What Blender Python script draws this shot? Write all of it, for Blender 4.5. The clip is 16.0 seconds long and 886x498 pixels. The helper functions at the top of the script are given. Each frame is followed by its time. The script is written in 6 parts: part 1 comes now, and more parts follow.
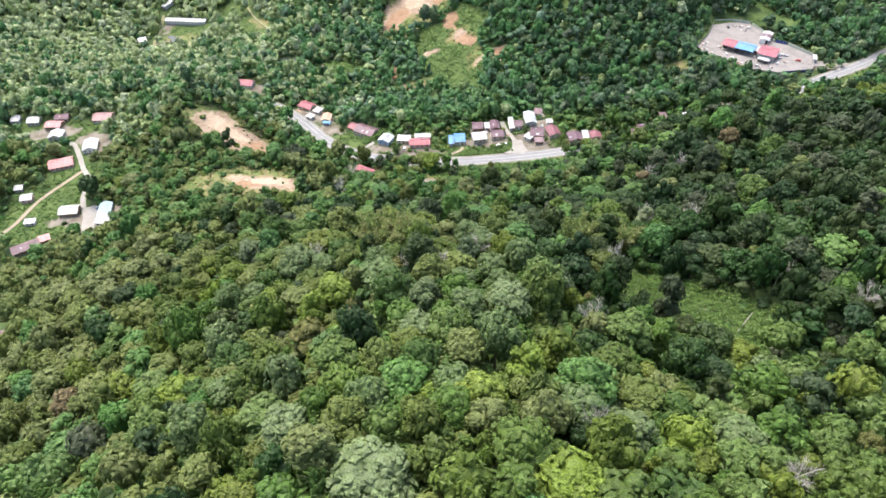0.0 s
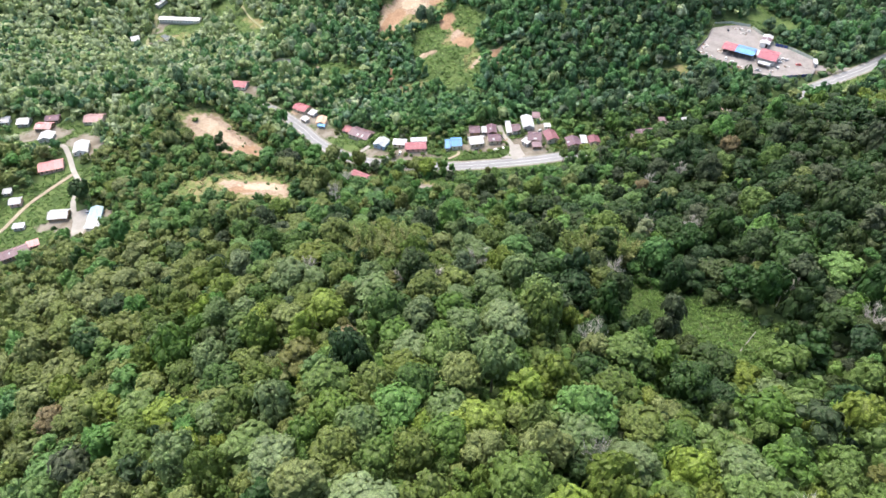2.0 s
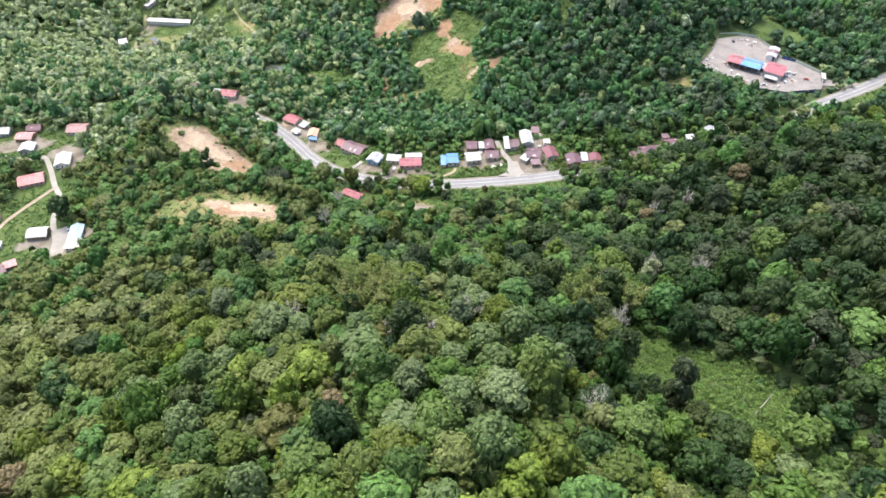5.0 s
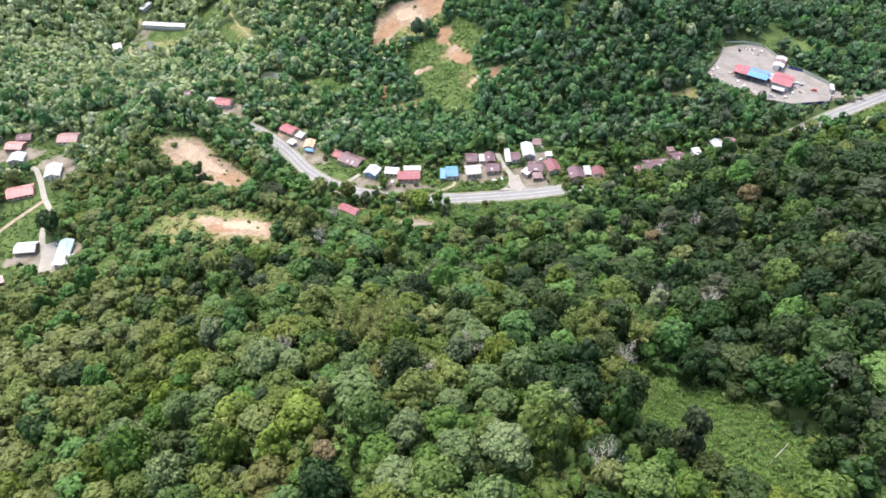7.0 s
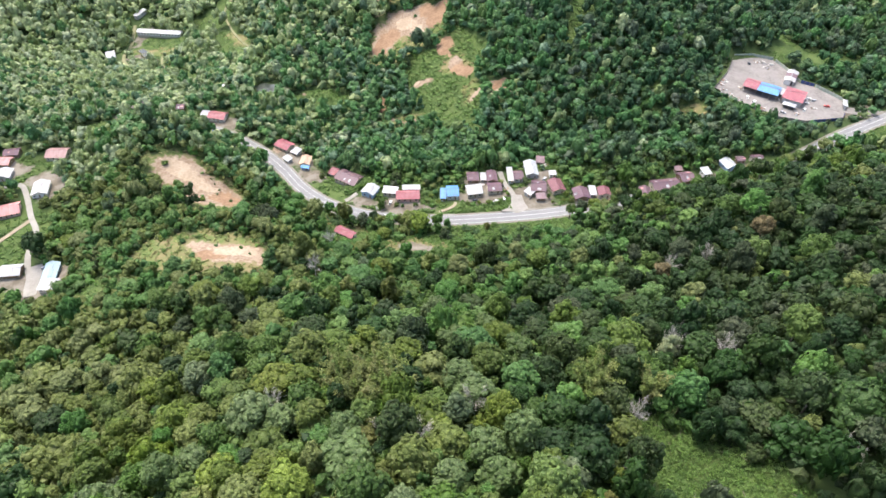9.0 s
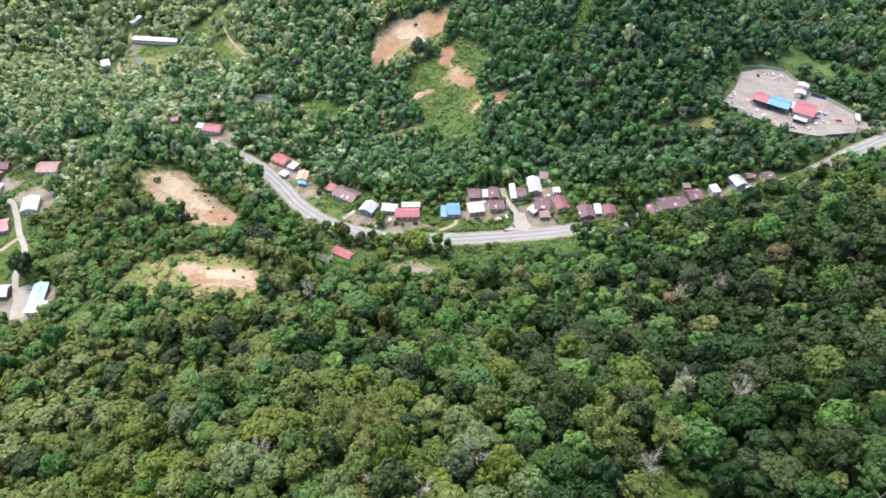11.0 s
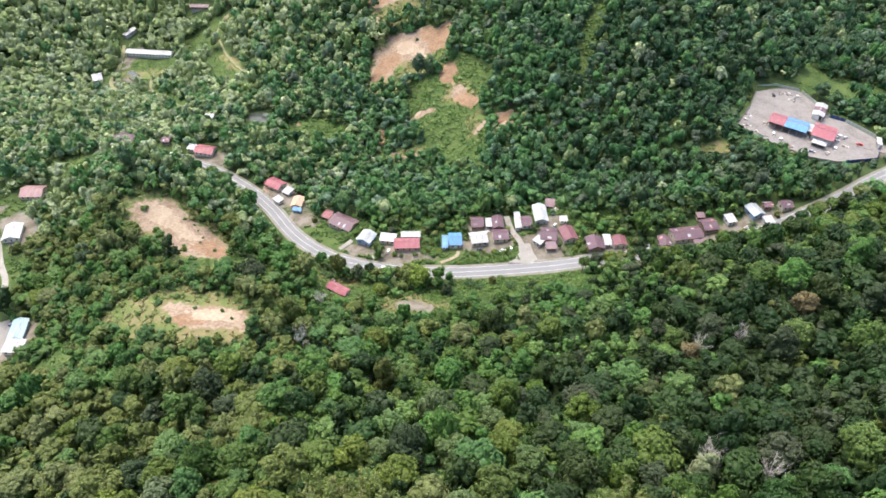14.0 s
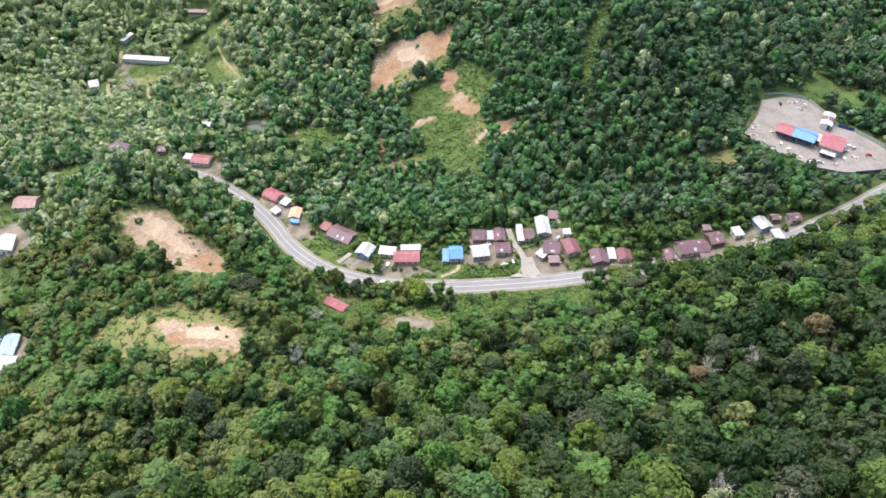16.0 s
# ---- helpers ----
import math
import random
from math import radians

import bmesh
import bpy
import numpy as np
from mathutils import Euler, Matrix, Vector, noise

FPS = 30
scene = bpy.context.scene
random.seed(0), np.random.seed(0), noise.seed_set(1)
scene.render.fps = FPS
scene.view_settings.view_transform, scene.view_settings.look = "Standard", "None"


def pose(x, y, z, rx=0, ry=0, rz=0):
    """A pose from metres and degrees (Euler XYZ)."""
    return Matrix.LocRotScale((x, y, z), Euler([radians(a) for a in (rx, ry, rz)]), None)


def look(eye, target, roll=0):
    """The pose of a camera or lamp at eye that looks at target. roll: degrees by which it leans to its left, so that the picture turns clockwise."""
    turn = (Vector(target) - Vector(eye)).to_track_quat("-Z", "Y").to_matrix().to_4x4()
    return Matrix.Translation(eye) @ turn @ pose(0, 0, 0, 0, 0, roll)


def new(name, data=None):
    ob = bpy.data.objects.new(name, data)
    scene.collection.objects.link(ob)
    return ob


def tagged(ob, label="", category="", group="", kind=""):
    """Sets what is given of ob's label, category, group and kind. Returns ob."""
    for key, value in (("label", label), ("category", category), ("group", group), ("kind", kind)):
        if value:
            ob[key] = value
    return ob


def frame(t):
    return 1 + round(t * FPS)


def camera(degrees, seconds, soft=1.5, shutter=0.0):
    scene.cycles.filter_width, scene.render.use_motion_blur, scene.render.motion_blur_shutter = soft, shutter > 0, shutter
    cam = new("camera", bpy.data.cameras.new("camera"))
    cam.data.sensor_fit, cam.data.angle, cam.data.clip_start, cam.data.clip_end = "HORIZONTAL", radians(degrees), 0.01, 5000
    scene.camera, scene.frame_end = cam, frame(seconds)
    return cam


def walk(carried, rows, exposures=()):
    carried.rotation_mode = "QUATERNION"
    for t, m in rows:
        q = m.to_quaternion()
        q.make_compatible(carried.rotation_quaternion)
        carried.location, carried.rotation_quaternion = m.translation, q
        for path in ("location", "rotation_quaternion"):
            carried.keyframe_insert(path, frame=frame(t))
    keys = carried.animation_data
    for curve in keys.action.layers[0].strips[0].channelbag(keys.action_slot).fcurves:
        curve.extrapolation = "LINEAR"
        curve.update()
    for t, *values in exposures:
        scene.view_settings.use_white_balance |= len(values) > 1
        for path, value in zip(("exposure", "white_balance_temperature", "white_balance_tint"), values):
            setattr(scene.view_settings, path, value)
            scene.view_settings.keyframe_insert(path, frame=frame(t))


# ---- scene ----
import collections

# ---- camera ----
cam = camera(66.7, 16.0, soft=1.6)
# seconds, x, y, z, and the turn about x, y, z in degrees
PATH = [
    (0, 0.00, 0.00, 285.00, 47.000, -0.000, 0.000),
    (0.5, 0.04, 1.46, 285.04, 46.952, -0.068, -0.020),
    (1, 0.10, 3.43, 285.13, 46.886, -0.153, -0.042),
    (1.5, 0.18, 6.19, 285.31, 46.797, -0.261, -0.067),
    (2, 0.26, 9.07, 285.54, 46.707, -0.362, -0.085),
    (2.5, 0.35, 12.51, 285.86, 46.605, -0.469, -0.099),
    (3, 0.44, 15.58, 286.16, 46.518, -0.552, -0.104),
    (3.5, 0.53, 19.49, 286.56, 46.415, -0.644, -0.105),
    (4, 0.65, 24.29, 287.04, 46.300, -0.739, -0.097),
    (6.5, 1.14, 45.53, 288.83, 45.924, -0.997, 0.006),
    (7, 1.24, 50.39, 289.12, 45.864, -1.030, 0.039),
    (7.5, 1.46, 60.77, 289.60, 45.765, -1.078, 0.113),
    (8, 1.54, 64.50, 289.73, 45.738, -1.090, 0.142),
    (8.5, 1.62, 68.43, 289.83, 45.713, -1.099, 0.172),
    (9, 1.70, 72.30, 289.91, 45.693, -1.105, 0.202),
    (11.5, 2.13, 94.42, 289.88, 45.649, -1.100, 0.379),
    (12, 2.22, 98.66, 289.79, 45.653, -1.092, 0.414),
    (12.5, 2.33, 104.79, 289.62, 45.664, -1.079, 0.464),
    (13, 2.41, 108.65, 289.48, 45.674, -1.069, 0.495),
    (13.5, 2.50, 113.47, 289.29, 45.690, -1.055, 0.534),
    (14, 2.59, 118.35, 289.07, 45.711, -1.039, 0.573),
    (14.5, 2.68, 122.84, 288.84, 45.733, -1.023, 0.609),
    (15, 2.73, 125.92, 288.66, 45.750, -1.011, 0.634),
    (15.5, 2.78, 128.28, 288.53, 45.764, -1.002, 0.653),
    (16, 2.81, 129.78, 288.43, 45.773, -0.996, 0.665),
]
walk(cam, [(t, pose(x, y, z, rx, ry, rz)) for t, x, y, z, rx, ry, rz in PATH], exposures=[(0.0, 1.6), (8.0, 1.51), (16.0, 1.38)])

# ---- light ----
SUN_HEIGHT, SUN_SIDE = 65.0, -38.0  # degrees; side: from straight ahead, to the left
world = bpy.data.worlds.new("sky")
world.use_nodes = True
scene.world = world
sky = world.node_tree.nodes.new("ShaderNodeTexSky")
sky.sky_type, sky.sun_disc = "NISHITA", False
sky.sun_elevation, sky.sun_rotation = radians(SUN_HEIGHT), radians(SUN_SIDE)
sky.air_density, sky.dust_density = 1.0, 5.0
back = world.node_tree.nodes["Background"]
back.inputs[1].default_value = 0.15
world.node_tree.links.new(sky.outputs[0], back.inputs[0])
sun = new("sun", bpy.data.lights.new("sun", "SUN"))
sun.data.energy, sun.data.angle, sun.data.color = 1.0, radians(24.0), (1.0, 0.95, 0.84)
sun_way = Vector((math.sin(radians(SUN_SIDE)) * math.cos(radians(SUN_HEIGHT)), math.cos(radians(SUN_SIDE)) * math.cos(radians(SUN_HEIGHT)), math.sin(radians(SUN_HEIGHT))))
sun.matrix_world = look(sun_way * 900, (0, 0, 0))


# ---- materials ----
def material(name, colours, scale=1.0, rough=0.8, metal=0.0, bump=0.3, fine=6.0, island=0.0, obj=0.0, spec=0.3):
    """A surface whose colour wanders between two to four colours at two scales."""
    m = bpy.data.materials.new(name)
    m.use_nodes = True
    n, link = m.node_tree.nodes, m.node_tree.links.new
    p = n["Principled BSDF"]
    p.inputs["Roughness"].default_value, p.inputs["Metallic"].default_value = rough, metal
    p.inputs["Specular IOR Level"].default_value = spec
    co = n.new("ShaderNodeTexCoord")
    big, small = n.new("ShaderNodeTexNoise"), n.new("ShaderNodeTexNoise")
    big.inputs["Scale"].default_value, big.inputs["Detail"].default_value = scale, 4
    small.inputs["Scale"].default_value, small.inputs["Detail"].default_value = scale * fine, 3
    for t in (big, small):
        link(co.outputs["Object"], t.inputs["Vector"])
    mix = n.new("ShaderNodeMath")
    mix.operation = "MULTIPLY_ADD"
    mix.inputs[1].default_value = 0.45
    link(small.outputs["Fac"], mix.inputs[0])
    part2 = n.new("ShaderNodeMath")
    part2.operation = "MULTIPLY"
    part2.inputs[1].default_value = 0.6
    link(big.outputs["Fac"], part2.inputs[0])
    link(part2.outputs[0], mix.inputs[2])
    value = mix.outputs[0]
    for amount, node, out in ((island, "ShaderNodeNewGeometry", "Random Per Island"), (obj, "ShaderNodeObjectInfo", "Random")):
        if amount:
            g, a = n.new(node), n.new("ShaderNodeMath")
            a.operation = "MULTIPLY_ADD"
            a.inputs[1].default_value = amount
            link(g.outputs[out], a.inputs[0])
            sub = n.new("ShaderNodeMath")
            sub.operation = "SUBTRACT"
            sub.inputs[1].default_value = amount / 2
            link(value, sub.inputs[0])
            link(sub.outputs[0], a.inputs[2])
            value = a.outputs[0]
    ramp = n.new("ShaderNodeValToRGB")
    el = ramp.color_ramp.elements
    while len(el) < len(colours):
        el.new(0.5)
    for k, c in enumerate(colours):
        el[k].position = 0.33 + 0.38 * k / max(1, len(colours) - 1)
        el[k].color = (*c, 1)
    link(value, ramp.inputs[0])
    link(ramp.outputs[0], p.inputs["Base Color"])
    if bump:
        b = n.new("ShaderNodeBump")
        b.inputs["Strength"].default_value = bump
        b.inputs["Distance"].default_value = 0.3 / scale / fine
        link(small.outputs["Fac"], b.inputs["Height"])
        link(b.outputs[0], p.inputs["Normal"])
    return m


def metal_roof(name, a, b, rust=(0.16, 0.09, 0.06)):
    """Painted corrugated sheet: ribs down the slope, faded and streaked."""
    m = material(name, [b, a, a], scale=0.35, rough=0.45, bump=0, fine=9, obj=0.12, spec=0.4)
    n, link = m.node_tree.nodes, m.node_tree.links.new
    p = n["Principled BSDF"]
    co = n.new("ShaderNodeTexCoord")
    wave, streak = n.new("ShaderNodeTexWave"), n.new("ShaderNodeTexNoise")
    wave.bands_direction = "X"
    wave.inputs["Scale"].default_value = 1.2
    link(co.outputs["Object"], wave.inputs["Vector"])
    b_ = n.new("ShaderNodeBump")
    b_.inputs["Strength"].default_value, b_.inputs["Distance"].default_value = 0.6, 0.08
    link(wave.outputs["Fac"], b_.inputs["Height"])
    link(b_.outputs[0], p.inputs["Normal"])
    mp = n.new("ShaderNodeMapping")
    mp.inputs["Scale"].default_value = (1.6, 0.12, 0.12)
    link(co.outputs["Object"], mp.inputs[0])
    link(mp.outputs[0], streak.inputs["Vector"])
    streak.inputs["Scale"].default_value, streak.inputs["Detail"].default_value = 1.0, 5
    ramp = n.new("ShaderNodeValToRGB")
    ramp.color_ramp.elements[0].position, ramp.color_ramp.elements[1].position = 0.56, 0.72
    ramp.color_ramp.elements[1].color = (0.6, 0.6, 0.6, 1)
    link(streak.outputs["Fac"], ramp.inputs[0])
    mx = n.new("ShaderNodeMix")
    mx.data_type = "RGBA"
    mx.inputs[7].default_value = (*rust, 1)
    link(ramp.outputs[0], mx.inputs[0])
    link(p.inputs["Base Color"].links[0].from_socket, mx.inputs[6])
    link(mx.outputs[2], p.inputs["Base Color"])
    return m


def foliage(name, colours, rough=0.55, scale=0.5, gloss=0.28, gain=1.14):
    """Leaves: hue by tree (the attribute tint and the object), lightness by clump."""
    m = bpy.data.materials.new(name)
    m.use_nodes = True
    n, link = m.node_tree.nodes, m.node_tree.links.new
    p = n["Principled BSDF"]
    p.inputs["Roughness"].default_value = rough
    p.inputs["Specular IOR Level"].default_value = gloss
    at, ob, geo = n.new("ShaderNodeAttribute"), n.new("ShaderNodeObjectInfo"), n.new("ShaderNodeNewGeometry")
    at.attribute_name = "tint"
    add, wrap = n.new("ShaderNodeMath"), n.new("ShaderNodeMath")
    add.operation, wrap.operation = "ADD", "FRACT"
    link(at.outputs["Fac"], add.inputs[0])
    link(ob.outputs["Random"], add.inputs[1])
    link(add.outputs[0], wrap.inputs[0])
    ramp = n.new("ShaderNodeValToRGB")
    el = ramp.color_ramp.elements
    while len(el) < len(colours):
        el.new(0.5)
    for k, c in enumerate(colours):
        el[k].position = k / (len(colours) - 1)
        el[k].color = (*[q * gain for q in c], 1)
    link(wrap.outputs[0], ramp.inputs[0])
    tex = n.new("ShaderNodeTexNoise")
    tex.inputs["Scale"].default_value, tex.inputs["Detail"].default_value = scale, 4
    link(geo.outputs["Position"], tex.inputs["Vector"])
    v1, v2 = n.new("ShaderNodeMapRange"), n.new("ShaderNodeMapRange")
    v1.inputs[3].default_value, v1.inputs[4].default_value = 0.84, 1.16
    link(geo.outputs["Random Per Island"], v1.inputs[0])
    v2.inputs[1].default_value, v2.inputs[2].default_value = 0.3, 0.7
    v2.inputs[3].default_value, v2.inputs[4].default_value = 0.8, 1.22
    link(tex.outputs["Fac"], v2.inputs[0])
    mul = n.new("ShaderNodeMath")
    mul.operation = "MULTIPLY"
    link(v1.outputs[0], mul.inputs[0])
    link(v2.outputs[0], mul.inputs[1])
    hsv = n.new("ShaderNodeHueSaturation")
    link(ramp.outputs[0], hsv.inputs["Color"])
    # single leaf clumps: fine light and dark with relief
    fine, v3, tone, bump = n.new("ShaderNodeTexNoise"), n.new("ShaderNodeMapRange"), n.new("ShaderNodeMath"), n.new("ShaderNodeBump")
    fine.inputs["Scale"].default_value, fine.inputs["Detail"].default_value = 2.8, 3
    link(geo.outputs["Position"], fine.inputs["Vector"])
    v3.inputs[1].default_value, v3.inputs[2].default_value = 0.34, 0.66
    v3.inputs[3].default_value, v3.inputs[4].default_value = 0.62, 1.38
    link(fine.outputs["Fac"], v3.inputs[0])
    tone.operation = "MULTIPLY"
    link(mul.outputs[0], tone.inputs[0])
    link(v3.outputs[0], tone.inputs[1])
    bump.inputs["Strength"].default_value, bump.inputs["Distance"].default_value = 0.35, 0.3
    link(fine.outputs["Fac"], bump.inputs["Height"])
    link(bump.outputs[0], p.inputs["Normal"])
    link(tone.outputs[0], hsv.inputs["Value"])
    link(hsv.outputs[0], p.inputs["Base Color"])
    # thin leaves let some light through
    thin, mix = n.new("ShaderNodeBsdfTranslucent"), n.new("ShaderNodeMixShader")
    mix.inputs[0].default_value = 0.3
    link(hsv.outputs[0], thin.inputs["Color"])
    link(p.outputs[0], mix.inputs[1])
    link(thin.outputs[0], mix.inputs[2])
    link(mix.outputs[0], n["Material Output"].inputs["Surface"])
    return m


LEAF = foliage("leaves", [(0.058, 0.112, 0.024), (0.075, 0.142, 0.024), (0.072, 0.148, 0.028), (0.1, 0.158, 0.026), (0.055, 0.108, 0.026), (0.115, 0.162, 0.03), (0.145, 0.195, 0.03), (0.09, 0.148, 0.032), (0.115, 0.178, 0.05), (0.1, 0.165, 0.04), (0.068, 0.128, 0.026), (0.115, 0.122, 0.035), (0.078, 0.142, 0.026), (0.045, 0.092, 0.024)], gain=0.95)
FRESH = foliage("fresh_leaves", [(0.058, 0.136, 0.038), (0.074, 0.178, 0.038), (0.101, 0.195, 0.047), (0.064, 0.147, 0.046), (0.122, 0.207, 0.056), (0.069, 0.166, 0.038), (0.115, 0.19, 0.06), (0.053, 0.118, 0.035)], gain=1.02)
# pale leaves that paint in the patch of sunshine over the upper left
SUNNY = foliage("sunlit_leaves", [(0.165, 0.222, 0.075), (0.235, 0.292, 0.125), (0.28, 0.33, 0.18), (0.2, 0.268, 0.095), (0.255, 0.31, 0.15), (0.15, 0.205, 0.085), (0.27, 0.32, 0.2), (0.178, 0.242, 0.1)], rough=0.5, gloss=0.45, gain=1.25)
# dark green trees; also the painted cloud shade on the right
DARK_SHADED_LEAF = foliage("dark_shaded_leaves", [(0.019, 0.050, 0.015), (0.028, 0.062, 0.018), (0.027, 0.073, 0.015), (0.040, 0.073, 0.018), (0.023, 0.055, 0.019), (0.053, 0.078, 0.022), (0.032, 0.065, 0.022), (0.066, 0.084, 0.045)], gain=0.93)
PALE = foliage("pale_leaves", [(0.1, 0.15, 0.075), (0.13, 0.17, 0.09), (0.11, 0.16, 0.06)], gain=0.95)
BIGLEAF = foliage("large_leaves", [(0.105, 0.168, 0.055), (0.135, 0.2, 0.072), (0.09, 0.15, 0.042), (0.15, 0.21, 0.085), (0.1, 0.162, 0.048)], gloss=0.4, gain=0.9)
OLIVE = foliage("olive_leaves", [(0.085, 0.128, 0.022), (0.108, 0.155, 0.026), (0.075, 0.12, 0.022), (0.13, 0.168, 0.03), (0.1, 0.145, 0.038), (0.078, 0.125, 0.025)], gain=0.92)
BLOSSOM = foliage("cream_blossom", [(0.26, 0.29, 0.17), (0.2, 0.24, 0.12), (0.32, 0.34, 0.22)])
RUSSET = foliage("russet_leaves", [(0.15, 0.125, 0.065), (0.13, 0.105, 0.05), (0.17, 0.15, 0.09)])
# bluer versions of the leaf colours above, with distance haze mixed in
HAZY_LEAF = foliage("hazy_hillside_leaves", [(0.054, 0.112, 0.038), (0.07, 0.142, 0.04), (0.092, 0.155, 0.046), (0.05, 0.105, 0.04), (0.11, 0.165, 0.055), (0.075, 0.145, 0.042), (0.13, 0.17, 0.1), (0.044, 0.09, 0.036)])
HAZY_FRESH = foliage("hazy_fresh_leaves", [(0.054, 0.136, 0.05), (0.07, 0.175, 0.052), (0.095, 0.192, 0.062), (0.06, 0.147, 0.058), (0.115, 0.205, 0.075), (0.065, 0.165, 0.052), (0.13, 0.205, 0.13), (0.05, 0.118, 0.052)])
HAZY_DARK = foliage("hazy_dark_leaves", [(0.022, 0.056, 0.024), (0.03, 0.07, 0.03), (0.028, 0.078, 0.026), (0.042, 0.08, 0.03), (0.025, 0.06, 0.028), (0.055, 0.085, 0.036), (0.035, 0.07, 0.034), (0.07, 0.09, 0.06)], gain=1.5)
BAMBOO = foliage("bamboo_leaves", [(0.11, 0.16, 0.038), (0.14, 0.175, 0.05), (0.155, 0.165, 0.06)], gain=1.15)
LIME = foliage("lime_leaves", [(0.14, 0.21, 0.03), (0.155, 0.225, 0.035), (0.175, 0.235, 0.045)], gain=0.95)
LIGHT = foliage("yellow_green_leaves", [(0.14, 0.18, 0.045), (0.165, 0.205, 0.06), (0.125, 0.17, 0.04), (0.175, 0.21, 0.08), (0.15, 0.2, 0.05)], gain=0.85)
STRAW = foliage("dry_grass_leaves", [(0.17, 0.19, 0.06), (0.22, 0.21, 0.09), (0.13, 0.17, 0.05), (0.24, 0.2, 0.1)])
PALM = foliage("palm_leaves", [(0.04, 0.085, 0.03), (0.06, 0.11, 0.035)])
SHRUB = foliage("shrub_leaves", [(0.077, 0.147, 0.031), (0.096, 0.170, 0.037), (0.115, 0.186, 0.050), (0.071, 0.130, 0.031)], gain=1.05)
BARK = material("bark", [(0.1, 0.085, 0.065), (0.2, 0.18, 0.15)], scale=0.8, rough=0.9)
DEADWOOD = material("dead_wood", [(0.3, 0.29, 0.26), (0.44, 0.425, 0.39)], scale=0.8, rough=0.9)
ASPHALT = material("asphalt", [(0.165, 0.168, 0.175), (0.23, 0.233, 0.24)], scale=0.08, rough=0.85, fine=25, bump=0.1)
PAINT = material("road_paint", [(0.42, 0.42, 0.41), (0.6, 0.6, 0.58)], scale=0.5, rough=0.7, bump=0)
CONCRETE = material("concrete", [(0.27, 0.255, 0.23), (0.4, 0.385, 0.35)], scale=0.15, rough=0.9)
PALE_CONCRETE = material("pale_concrete", [(0.22, 0.21, 0.19), (0.33, 0.315, 0.29)], scale=0.15, rough=0.9)
SHOULDER = material("gravel_shoulder", [(0.12, 0.125, 0.075), (0.2, 0.185, 0.155), (0.26, 0.25, 0.225)], scale=0.22, rough=0.95)
DIRT = material("packed_dirt", [(0.22, 0.18, 0.13), (0.34, 0.29, 0.22)], scale=0.12, rough=0.95)
GRAVEL = material("pale_gravel", [(0.135, 0.125, 0.118), (0.215, 0.2, 0.192), (0.255, 0.24, 0.23)], scale=0.09, rough=0.95, fine=8)
GRASS_TRACK = material("grassy_track", [(0.1, 0.13, 0.05), (0.2, 0.2, 0.11), (0.27, 0.25, 0.16)], scale=0.12, rough=0.95)
WATER = material("pond_water", [(0.05, 0.06, 0.05), (0.06, 0.07, 0.06)], scale=0.1, rough=0.08, bump=0.05, spec=0.5)


